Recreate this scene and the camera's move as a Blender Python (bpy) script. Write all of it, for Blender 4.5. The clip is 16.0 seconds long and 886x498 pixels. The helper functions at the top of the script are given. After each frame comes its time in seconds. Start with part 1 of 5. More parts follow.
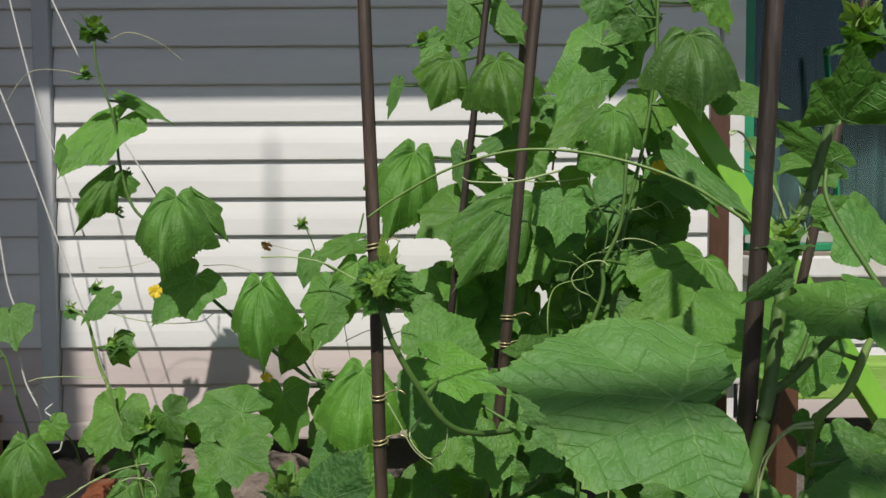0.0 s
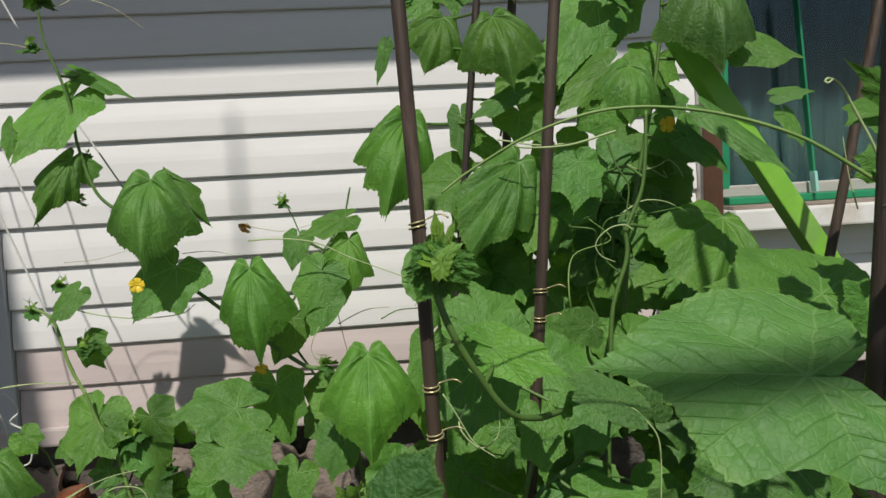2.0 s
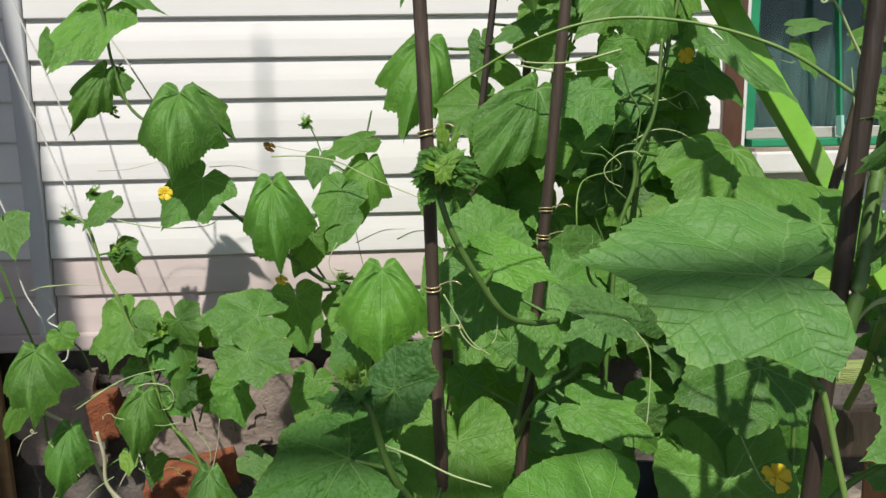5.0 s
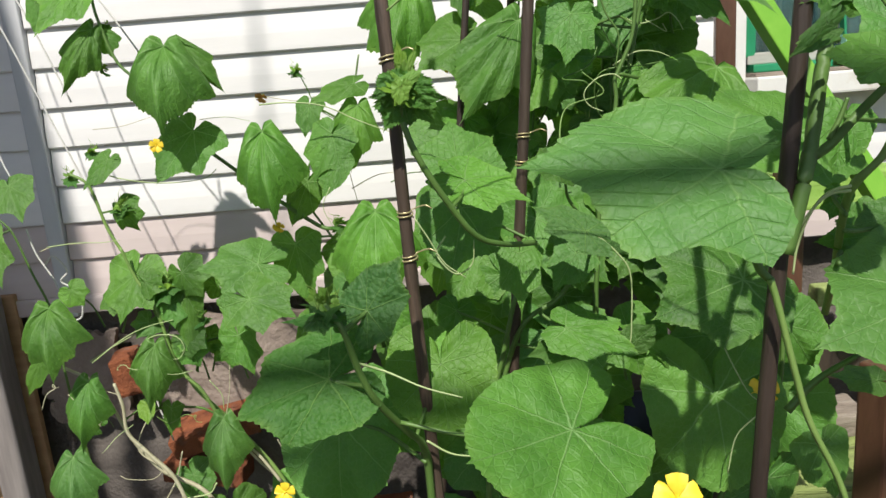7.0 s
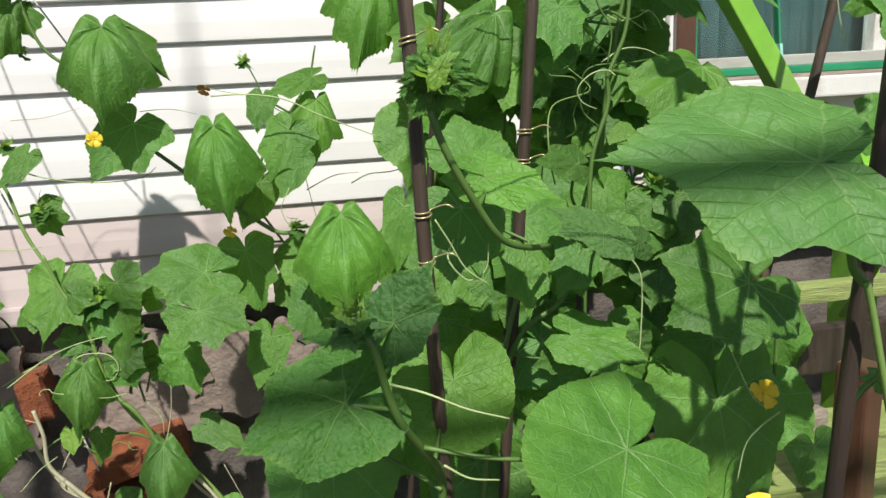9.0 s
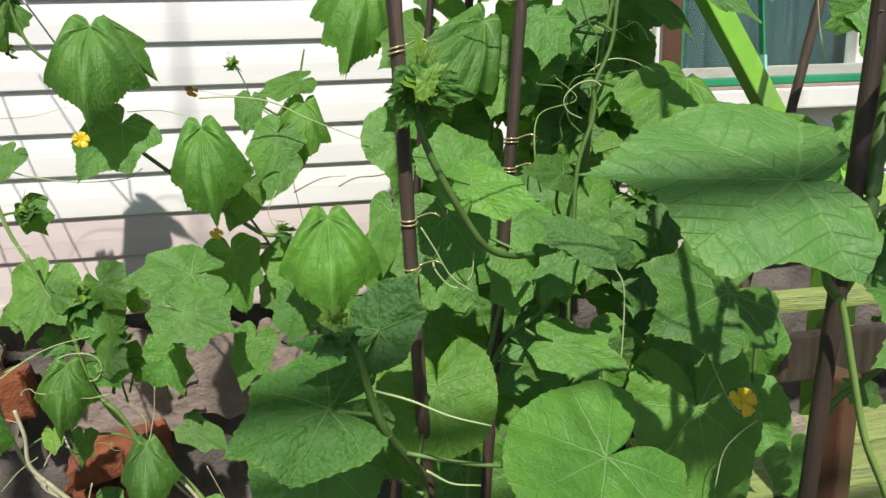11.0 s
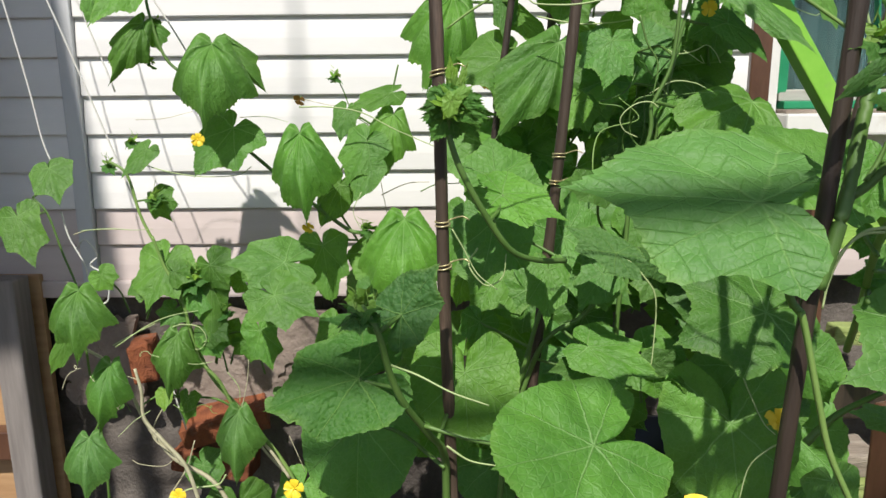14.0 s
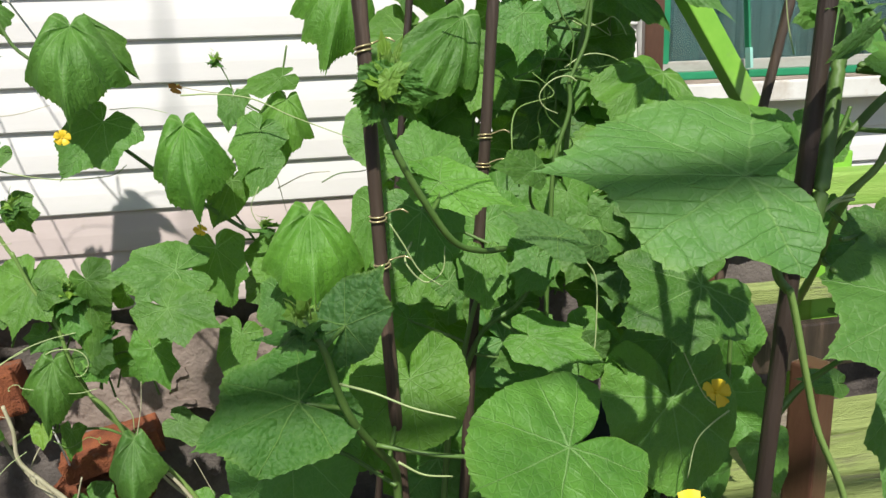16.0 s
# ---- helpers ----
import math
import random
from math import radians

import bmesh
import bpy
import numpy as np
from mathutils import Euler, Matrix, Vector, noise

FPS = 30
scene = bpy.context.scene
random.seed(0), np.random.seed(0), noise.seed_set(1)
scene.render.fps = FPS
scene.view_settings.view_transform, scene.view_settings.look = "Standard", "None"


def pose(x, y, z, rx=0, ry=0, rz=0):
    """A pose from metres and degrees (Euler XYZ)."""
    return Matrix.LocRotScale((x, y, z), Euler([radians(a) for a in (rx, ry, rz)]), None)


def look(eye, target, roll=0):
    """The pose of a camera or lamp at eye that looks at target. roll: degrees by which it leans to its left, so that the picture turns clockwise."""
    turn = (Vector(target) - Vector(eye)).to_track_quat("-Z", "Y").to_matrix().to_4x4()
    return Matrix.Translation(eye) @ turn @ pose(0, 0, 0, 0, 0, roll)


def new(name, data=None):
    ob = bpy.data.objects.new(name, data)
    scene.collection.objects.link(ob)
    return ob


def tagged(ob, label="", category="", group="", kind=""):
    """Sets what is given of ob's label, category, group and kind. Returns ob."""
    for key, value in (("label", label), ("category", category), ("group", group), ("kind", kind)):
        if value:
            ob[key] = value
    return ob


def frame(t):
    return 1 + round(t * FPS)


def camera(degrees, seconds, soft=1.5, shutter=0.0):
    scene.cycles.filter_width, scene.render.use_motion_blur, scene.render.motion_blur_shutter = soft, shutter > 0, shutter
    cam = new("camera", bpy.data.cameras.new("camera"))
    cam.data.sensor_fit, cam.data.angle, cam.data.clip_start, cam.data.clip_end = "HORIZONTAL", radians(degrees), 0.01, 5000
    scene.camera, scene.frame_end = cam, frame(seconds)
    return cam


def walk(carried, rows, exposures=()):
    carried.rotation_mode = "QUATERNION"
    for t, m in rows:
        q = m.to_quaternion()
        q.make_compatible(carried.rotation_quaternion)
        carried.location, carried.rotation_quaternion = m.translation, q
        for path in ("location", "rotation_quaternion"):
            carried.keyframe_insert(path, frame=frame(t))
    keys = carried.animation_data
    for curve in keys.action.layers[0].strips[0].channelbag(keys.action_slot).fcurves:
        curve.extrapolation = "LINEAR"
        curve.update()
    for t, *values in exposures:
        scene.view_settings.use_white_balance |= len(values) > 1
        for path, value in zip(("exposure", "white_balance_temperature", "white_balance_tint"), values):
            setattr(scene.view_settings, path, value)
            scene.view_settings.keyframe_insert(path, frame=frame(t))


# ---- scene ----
# ---- camera ----
PATH = [
    (0, (0.102, 0.061, 1.356), (0.098, 2.059, 1.266), -0.3),
    (0.5, (0.123, 0.081, 1.374), (0.082, 2.077, 1.259), -0.4),
    (1, (0.096, 0.119, 1.378), (0.019, 2.115, 1.281), -0.3),
    (1.5, (0.037, 0.126, 1.38), (0.032, 2.123, 1.262), -2.0),
    (2, (-0.016, 0.137, 1.364), (0.16, 2.121, 1.178), -3.2),
    (2.5, (-0.046, 0.124, 1.363), (0.198, 2.097, 1.14), -3.2),
    (3, (-0.037, 0.135, 1.358), (0.251, 2.103, 1.152), -4.9),
    (3.5, (-0.037, 0.131, 1.345), (0.263, 2.1, 1.164), -4.5),
    (4, (-0.042, 0.125, 1.338), (0.227, 2.095, 1.119), -5.0),
    (4.2, (-0.041, 0.122, 1.336), (0.204, 2.088, 1.062), -3.8),
    (6.3, (0.082, 0.034, 1.299), (0.03, 1.997, 0.918), -1.5),
    (6.5, (0.08, 0.036, 1.292), (0.03, 1.995, 0.894), -1.8),
    (7, (0.061, 0.065, 1.292), (0.075, 2.014, 0.842), -4.5),
    (7.5, (0.037, 0.073, 1.296), (0.039, 2.015, 0.817), -5.4),
    (8, (-0.026, 0.113, 1.293), (0.116, 2.058, 0.848), -2.1),
    (8.5, (-0.061, 0.134, 1.29), (0.152, 2.075, 0.859), -2.1),
    (9, (-0.061, 0.151, 1.281), (0.234, 2.077, 0.829), -3.1),
    (9.2, (-0.061, 0.145, 1.263), (0.236, 2.078, 0.842), -3.5),
    (11.3, (-0.061, 0.144, 1.291), (0.283, 2.062, 0.84), -1.5),
    (11.5, (-0.062, 0.141, 1.287), (0.285, 2.06, 0.84), -1.2),
    (12, (-0.038, 0.123, 1.287), (0.305, 2.042, 0.844), -1.4),
    (12.5, (-0.011, 0.1, 1.29), (0.3, 2.026, 0.85), -0.8),
    (13, (0.024, 0.077, 1.307), (0.175, 2.024, 0.877), -0.4),
    (13.5, (0.03, 0.046, 1.299), (0.052, 2.003, 0.888), -0.5),
    (14, (0.034, 0.043, 1.296), (0.018, 2.0, 0.88), -0.5),
    (14.5, (0.033, 0.056, 1.287), (0.032, 2.013, 0.876), 0.3),
    (15, (0.04, 0.071, 1.288), (0.045, 2.023, 0.856), -1.1),
    (15.5, (-0.006, 0.11, 1.288), (0.141, 2.048, 0.817), -2.5),
    (16, (-0.031, 0.128, 1.293), (0.301, 2.044, 0.824), -2.4),
]
cam = camera(64.0, 16.0)
walk(cam, [(t, look(e, a, r)) for t, e, a, r in PATH], exposures=[(0, -0.5), (1.0, -0.54), (2.0, -0.56), (2.6, -0.47), (3.5, -0.45), (4.2, -0.40), (6.3, 0.0), (8.0, 0.0), (16, 0.03)])

# ---- light ----
SUN = Vector((0.14, 1.0, -1.25)).normalized()
world = bpy.data.worlds.new("sky")
scene.world = world
world.use_nodes = True
wn = world.node_tree
sky = wn.nodes.new("ShaderNodeTexSky")
sky.sky_type, sky.sun_disc = "NISHITA", False
sky.sun_elevation = math.asin(-SUN.z)
sky.sun_rotation = math.atan2(-SUN.x, -SUN.y)
wn.links.new(sky.outputs[0], wn.nodes["Background"].inputs[0])
wn.nodes["Background"].inputs[1].default_value = 0.092
lamp = bpy.data.lights.new("sun", "SUN")
lamp.energy, lamp.angle, lamp.color = 5.2, radians(0.7), (1.0, 0.955, 0.88)
sun = new("sun", lamp)
sun.matrix_world = look((0, -3, 6), Vector((0, -3, 6)) + SUN)


# ---- materials ----
class Nodes:
    """A short hand for node materials."""

    def __init__(self, name):
        self.mat = bpy.data.materials.new(name)
        self.mat.use_nodes = True
        self.tree = self.mat.node_tree
        self.bsdf = self.tree.nodes["Principled BSDF"]
        self.out = self.tree.nodes["Material Output"]

    def add(self, kind, **props):
        n = self.tree.nodes.new(kind)
        for key, value in props.items():
            if key == "operation":
                n.operation = value
            elif key == "data_type":
                n.data_type = value
            elif key == "blend_type":
                n.blend_type = value
            elif key == "feature":
                n.feature = value
        return n

    def put(self, socket, value):
        if isinstance(value, bpy.types.NodeSocket):
            self.tree.links.new(value, socket)
        else:
            socket.default_value = value

    def math(self, op, a, b=0.0, clamp=False):
        n = self.add("ShaderNodeMath", operation=op)
        n.use_clamp = clamp
        self.put(n.inputs[0], a)
        self.put(n.inputs[1], b)
        return n.outputs[0]

    def mix(self, f, a, b):
        n = self.add("ShaderNodeMix", data_type="RGBA")
        self.put(n.inputs[0], f)
        self.put(n.inputs[6], (*a, 1) if isinstance(a, tuple) else a)
        self.put(n.inputs[7], (*b, 1) if isinstance(b, tuple) else b)
        return n.outputs[2]

    def coords(self):
        return self.add("ShaderNodeNewGeometry").outputs["Position"]

    def scaled(self, v, s):
        n = self.add("ShaderNodeMapping")
        self.put(n.inputs[0], v)
        n.inputs["Scale"].default_value = s
        return n.outputs[0]

    def noise(self, v, scale, detail=4.0, rough=0.55):
        n = self.add("ShaderNodeTexNoise")
        self.put(n.inputs["Vector"], v)
        n.inputs["Scale"].default_value = scale
        n.inputs["Detail"].default_value = detail
        n.inputs["Roughness"].default_value = rough
        return n.outputs[0]

    def ramp(self, f, lo, hi):
        n = self.add("ShaderNodeMapRange")
        self.put(n.inputs[0], f)
        n.inputs[1].default_value, n.inputs[2].default_value = lo, hi
        return n.outputs[0]

    def bump(self, h, strength, dist):
        n = self.add("ShaderNodeBump")
        self.put(n.inputs["Height"], h)
        n.inputs["Strength"].default_value, n.inputs["Distance"].default_value = strength, dist
        self.tree.links.new(n.outputs[0], self.bsdf.inputs["Normal"])
        return n.outputs[0]

    def random(self):
        return self.add("ShaderNodeObjectInfo").outputs["Random"]


def surface(name, lo, hi, rough=0.6, scale=12.0, stretch=(1, 1, 1), fine=120.0, relief=0.3, depth=0.003, spread=0.0, metal=0.0, spots=None):
    """Two colours mixed by coarse and fine grain, with relief."""
    n = Nodes(name)
    p = n.scaled(n.coords(), stretch)
    a, b = n.noise(p, scale, 5), n.noise(p, fine, 3)
    f = n.math("ADD", n.math("MULTIPLY", n.ramp(a, 0.3, 0.7), 0.65), n.math("MULTIPLY", b, 0.35))
    c = n.mix(f, lo, hi)
    if spots:
        c = n.mix(n.math("MULTIPLY", n.ramp(n.noise(p, scale * 0.35, 6, 0.7), 0.55, 0.68), 0.85), c, spots)
    if spread:
        v = n.math("ADD", n.math("MULTIPLY", n.random(), spread), 1 - spread / 2)
        m = n.add("ShaderNodeHueSaturation")
        n.put(m.inputs["Value"], v)
        n.put(m.inputs["Color"], c)
        c = m.outputs[0]
    n.put(n.bsdf.inputs["Base Color"], c)
    n.put(n.bsdf.inputs["Roughness"], n.math("ADD", n.math("MULTIPLY", b, 0.2), rough - 0.1))
    n.bsdf.inputs["Metallic"].default_value = metal
    n.bump(n.math("ADD", a, n.math("MULTIPLY", b, 0.5)), relief, depth)
    return n.mat


def leaf_material(name, dark, light, vein, glow, bumpy=1.0, gloss=0.45, rows=1.0, bubble=0.0, swell=2.2, dusty=(0.074, 0.172, 0.050)):
    """Palmate veins, netted side veins and puckered blade, laid out on the leaf's own u, v."""
    n = Nodes(name)
    uv = n.add("ShaderNodeUVMap")
    sep = n.add("ShaderNodeSeparateXYZ")
    n.put(sep.inputs[0], uv.outputs[0])
    pos = n.coords()
    wob = n.math("MULTIPLY", n.math("SUBTRACT", n.noise(pos, 45.0, 2), 0.5), 0.07)
    x = n.math("ABSOLUTE", sep.outputs[0])
    y = n.math("ADD", sep.outputs[1], wob)
    best_a = best_b = main = None
    for dx, dy in ((0.0, 1.0), (0.80, 0.60), (0.985, -0.17), (0.80, -0.60)):
        a = n.math("ADD", n.math("MULTIPLY", x, dx), n.math("MULTIPLY", y, dy))
        b = n.math("ABSOLUTE", n.math("SUBTRACT", n.math("MULTIPLY", x, dy), n.math("MULTIPLY", y, dx)))
        b = n.math("ADD", b, n.math("MULTIPLY", n.math("LESS_THAN", a, 0.0), 5.0))
        w = n.math("SUBTRACT", 0.019, n.math("MULTIPLY", a, 0.013))
        m = n.math("SUBTRACT", 1.0, n.math("DIVIDE", b, w), clamp=True)
        if main is None:
            main, best_a, best_b = m, a, b
        else:
            near = n.math("LESS_THAN", b, best_b)
            far = n.math("SUBTRACT", 1.0, near)
            best_a = n.math("ADD", n.math("MULTIPLY", a, near), n.math("MULTIPLY", best_a, far))
            best_b = n.math("MINIMUM", b, best_b)
            main = n.math("MAXIMUM", main, m)
    s = n.math("FRACT", n.math("MULTIPLY", n.math("SUBTRACT", best_a, n.math("MULTIPLY", best_b, 0.85)), n.math("ADD", 4.6, n.math("MULTIPLY", n.random(), 2.0))))
    s = n.math("ABSOLUTE", n.math("SUBTRACT", s, 0.5))
    side = n.math("MULTIPLY", n.math("SUBTRACT", s, 0.42), 12.0, clamp=True)
    cell = n.math("SUBTRACT", 0.5, s)
    net = n.add("ShaderNodeTexVoronoi", feature="DISTANCE_TO_EDGE")
    n.put(net.inputs["Vector"], pos)
    net.inputs["Scale"].default_value = 115.0
    fine = n.math("SUBTRACT", 1.0, n.math("MULTIPLY", net.outputs["Distance"], 7.0), clamp=True)
    tone = n.math("ADD", n.math("MULTIPLY", n.ramp(n.noise(pos, 16.0, 4), 0.3, 0.7), 0.6), n.math("MULTIPLY", n.random(), 0.4))
    c = n.mix(tone, dark, light)
    other = n.math("FRACT", n.math("MULTIPLY", n.random(), 7.13))
    c = n.mix(n.math("MULTIPLY", other, 0.55), c, dusty)
    tint = n.add("ShaderNodeHueSaturation")
    n.put(tint.inputs["Hue"], n.math("ADD", n.math("MULTIPLY", n.math("FRACT", n.math("MULTIPLY", n.random(), 3.7)), 0.016), 0.494))
    n.put(tint.inputs["Value"], n.math("ADD", n.math("MULTIPLY", n.math("FRACT", n.math("MULTIPLY", n.random(), 11.3)), 0.50), 0.75))
    n.put(tint.inputs["Color"], c)
    c = tint.outputs[0]
    c = n.mix(n.math("MULTIPLY", fine, 0.09), c, vein)
    c = n.mix(n.math("MULTIPLY", side, 0.06), c, vein)
    c = n.mix(n.math("MULTIPLY", main, 0.6), c, vein)
    spot = n.math("MULTIPLY", n.ramp(n.noise(pos, 60.0, 5, 0.7), 0.66, 0.78), 0.3)
    c = n.mix(spot, c, (0.26, 0.27, 0.05))
    edge = n.add("ShaderNodeAttribute")
    edge.attribute_name = "rim"
    worn = n.math("MULTIPLY", n.math("POWER", edge.outputs["Fac"], 3.0), n.math("ADD", 0.06, n.math("MULTIPLY", n.ramp(n.noise(pos, 25.0, 3), 0.45, 0.7), 0.4)))
    c = n.mix(worn, c, (0.24, 0.40, 0.07))
    n.put(n.bsdf.inputs["Base Color"], c)
    n.put(n.bsdf.inputs["Roughness"], n.math("ADD", n.math("MULTIPLY", n.noise(pos, 150.0, 2), 0.24), gloss))
    n.bsdf.inputs["Specular IOR Level"].default_value = 0.5
    h = n.math("SUBTRACT", n.math("MULTIPLY", n.noise(pos, 75.0, 3), 0.75), n.math("MULTIPLY", side, 0.18 * rows))
    h = n.math("SUBTRACT", h, n.math("MULTIPLY", main, 0.35))
    h = n.math("ADD", h, n.math("MULTIPLY", cell, 0.12 * rows))
    h = n.math("ADD", h, n.math("MULTIPLY", n.noise(pos, 22.0, 3), swell))
    if bubble:
        blister = n.add("ShaderNodeTexVoronoi", feature="SMOOTH_F1")
        n.put(blister.inputs["Vector"], pos)
        blister.inputs["Scale"].default_value = 210.0
        h = n.math("SUBTRACT", h, n.math("MULTIPLY", blister.outputs["Distance"], bubble))
    h = n.math("SUBTRACT", h, n.math("MULTIPLY", fine, 0.14))
    nm = n.bump(h, 0.75, 0.0032 * bumpy)
    tr = n.add("ShaderNodeBsdfTranslucent")
    n.put(tr.inputs[0], n.mix(0.25, glow, c))
    n.put(tr.inputs["Normal"], nm)
    mx = n.add("ShaderNodeMixShader")
    mx.inputs[0].default_value = 0.30
    n.put(mx.inputs[1], n.bsdf.outputs[0])
    n.put(mx.inputs[2], tr.outputs[0])
    n.put(n.out.inputs[0], mx.outputs[0])
    return n.mat


LEAF = leaf_material("leaf_green", (0.054, 0.162, 0.017), (0.143, 0.335, 0.038), (0.30, 0.50, 0.18), (0.16, 0.42, 0.02))
BROAD = leaf_material("leaf_puckered", (0.066, 0.170, 0.030), (0.160, 0.335, 0.062), (0.27, 0.48, 0.15), (0.16, 0.42, 0.02), bumpy=0.95, gloss=0.45, rows=1.8, bubble=0.2)
YOUNG = leaf_material("leaf_crinkled", (0.036, 0.132, 0.016), (0.078, 0.235, 0.029), (0.24, 0.42, 0.11), (0.15, 0.36, 0.02), bumpy=1.05, gloss=0.54, rows=0.2, bubble=0.9, swell=1.2)
SPROUT = leaf_material("leaf_sprout", (0.14, 0.32, 0.028), (0.29, 0.49, 0.055), (0.36, 0.52, 0.13), (0.34, 0.56, 0.04), bumpy=0.7, rows=0.0)
STEM = surface("stem_green", (0.065, 0.145, 0.026), (0.125, 0.225, 0.052), 0.5, 30, (1, 1, 0.3), 300, 0.4, 0.002)
VINE = surface("stem_light", (0.12, 0.23, 0.045), (0.24, 0.36, 0.10), 0.5, 30, (1, 1, 0.3), 300, 0.4, 0.002)
PALE = surface("tendril_pale", (0.30, 0.42, 0.16), (0.48, 0.56, 0.28), 0.5, 30, (1, 1, 1), 300, 0.2, 0.001)
DRY = surface("tendril_dry", (0.35, 0.33, 0.20), (0.55, 0.52, 0.36), 0.7, 40, (1, 1, 1), 300, 0.2, 0.001)
PETAL = surface("petal_yellow", (0.78, 0.52, 0.02), (0.85, 0.66, 0.04), 0.5, 60, (1, 1, 1), 300, 0.4, 0.001)
WILTED = surface("petal_wilted", (0.45, 0.20, 0.05), (0.60, 0.34, 0.08), 0.7, 60, (1, 1, 1), 300, 0.4, 0.001)
SIDING = surface("siding_vinyl", (0.70, 0.69, 0.68), (0.80, 0.785, 0.77), 0.45, 5, (0.5, 1, 3), 90, 0.12, 0.001, spread=0.04)
LEDGE = surface("siding_pinkish", (0.52, 0.44, 0.42), (0.63, 0.54, 0.52), 0.45, 5, (0.5, 1, 3), 90, 0.12, 0.001, spread=0.06)
TRIM = surface("trim_grey", (0.52, 0.53, 0.55), (0.60, 0.61, 0.62), 0.5, 8, (2, 2, 0.5), 120, 0.12, 0.001)
WHITE = surface("paint_white", (0.66, 0.65, 0.62), (0.80, 0.79, 0.76), 0.5, 9, (1, 1, 1), 120, 0.25, 0.002, spots=(0.50, 0.42, 0.34))
STAKE = surface("stake_brown", (0.028, 0.019, 0.013), (0.098, 0.068, 0.047), 0.58, 46, (1, 1, 0.10), 240, 0.8, 0.003, spots=(0.20, 0.135, 0.10))
STAKE_DARK = surface("stake_dark", (0.013, 0.009, 0.007), (0.058, 0.040, 0.029), 0.55, 46, (1, 1, 0.10), 240, 0.8, 0.003, spots=(0.13, 0.088, 0.066))
WIRE = surface("tie_brass", (0.50, 0.42, 0.20), (0.68, 0.60, 0.34), 0.35, 60, (1, 1, 1), 300, 0.1, 0.001, metal=0.6)
TWINE = surface("twine_white", (0.55, 0.54, 0.51), (0.75, 0.74, 0.71), 0.85, 200, (1, 1, 1), 600, 0.6, 0.002)
PUTTY = surface("putty_grey", (0.36, 0.345, 0.31), (0.52, 0.50, 0.46), 0.7, 12, (0.5, 2, 2), 140, 0.5, 0.003, spots=(0.30, 0.26, 0.21))
GREEN = surface("paint_lime", (0.16, 0.42, 0.035), (0.27, 0.56, 0.07), 0.45, 14, (1, 1, 1), 120, 0.3, 0.002, spots=(0.20, 0.36, 0.09))
LIME_BEAM = surface("paint_lime_flaking", (0.19, 0.38, 0.05), (0.34, 0.52, 0.12), 0.6, 16, (0.4, 2, 2), 140, 0.7, 0.004, spots=(0.33, 0.30, 0.19))
LIME_OLD = surface("paint_lime_worn", (0.19, 0.25, 0.06), (0.36, 0.43, 0.15), 0.7, 24, (0.35, 3, 3), 150, 1.0, 0.006, spots=(0.16, 0.14, 0.10))
EMERALD = surface("paint_emerald", (0.012, 0.20, 0.085), (0.03, 0.30, 0.14), 0.4, 12, (1, 1, 1), 120, 0.3, 0.002)
TEAL = surface("curtain_teal", (0.006, 0.026, 0.028), (0.018, 0.058, 0.060), 0.6, 60, (1, 1, 0.04), 240, 0.4, 0.003)
BROWN = surface("paint_red_brown", (0.068, 0.031, 0.019), (0.145, 0.070, 0.042), 0.4, 20, (1, 1, 0.3), 160, 0.4, 0.002)
GREYWOOD = surface("wood_grey", (0.16, 0.14, 0.13), (0.30, 0.27, 0.25), 0.75, 18, (3, 3, 0.25), 160, 0.5, 0.003)
BOARD = surface("wood_orange", (0.34, 0.19, 0.09), (0.52, 0.33, 0.17), 0.7, 14, (0.3, 3, 3), 140, 0.4, 0.003)
ROTTEN = surface("wood_cracked", (0.16, 0.12, 0.09), (0.42, 0.36, 0.30), 0.85, 26, (0.3, 3, 3), 160, 0.9, 0.006)
BRICK = surface("brick_red", (0.12, 0.034, 0.016), (0.33, 0.105, 0.040), 0.9, 26, (1, 1, 1), 190, 1.0, 0.010, spread=0.35, spots=(0.20, 0.155, 0.125))
# old plaster; its colours are darkened to stand for shade under the siding
PLASTER = surface("plaster_old_shaded", (0.045, 0.037, 0.032), (0.19, 0.165, 0.145), 0.9, 7, (1, 1, 1), 90, 0.9, 0.012, spots=(0.055, 0.045, 0.04))
PALE_PLASTER = surface("plaster_pale", (0.17, 0.130, 0.107), (0.34, 0.275, 0.235), 0.95, 9, (1, 1, 1), 120, 0.9, 0.008, spots=(0.13, 0.10, 0.085))
SOIL = surface("soil", (0.028, 0.019, 0.013), (0.075, 0.052, 0.036), 0.95, 9, (1, 1, 1), 70, 1.0, 0.02)
ROOF = surface("roof_sheet", (0.10, 0.09, 0.085), (0.17, 0.155, 0.145), 0.6, 8, (1, 1, 1), 120, 0.3, 0.003)
BUCKET = surface("bucket_black", (0.008, 0.010, 0.022), (0.02, 0.022, 0.045), 0.35, 20, (1, 1, 1), 120, 0.2, 0.002)


def glass_material():
    n = Nodes("window_glass")
    n.bsdf.inputs["Base Color"].default_value = (0.75, 0.9, 0.88, 1)
    n.bsdf.inputs["Transmission Weight"].default_value = 1.0
    n.bsdf.inputs["IOR"].default_value = 1.45
    n.put(n.bsdf.inputs["Roughness"], n.math("MULTIPLY", n.noise(n.coords(), 3.0, 3), 0.08))
    return n.mat


GLASS = glass_material()


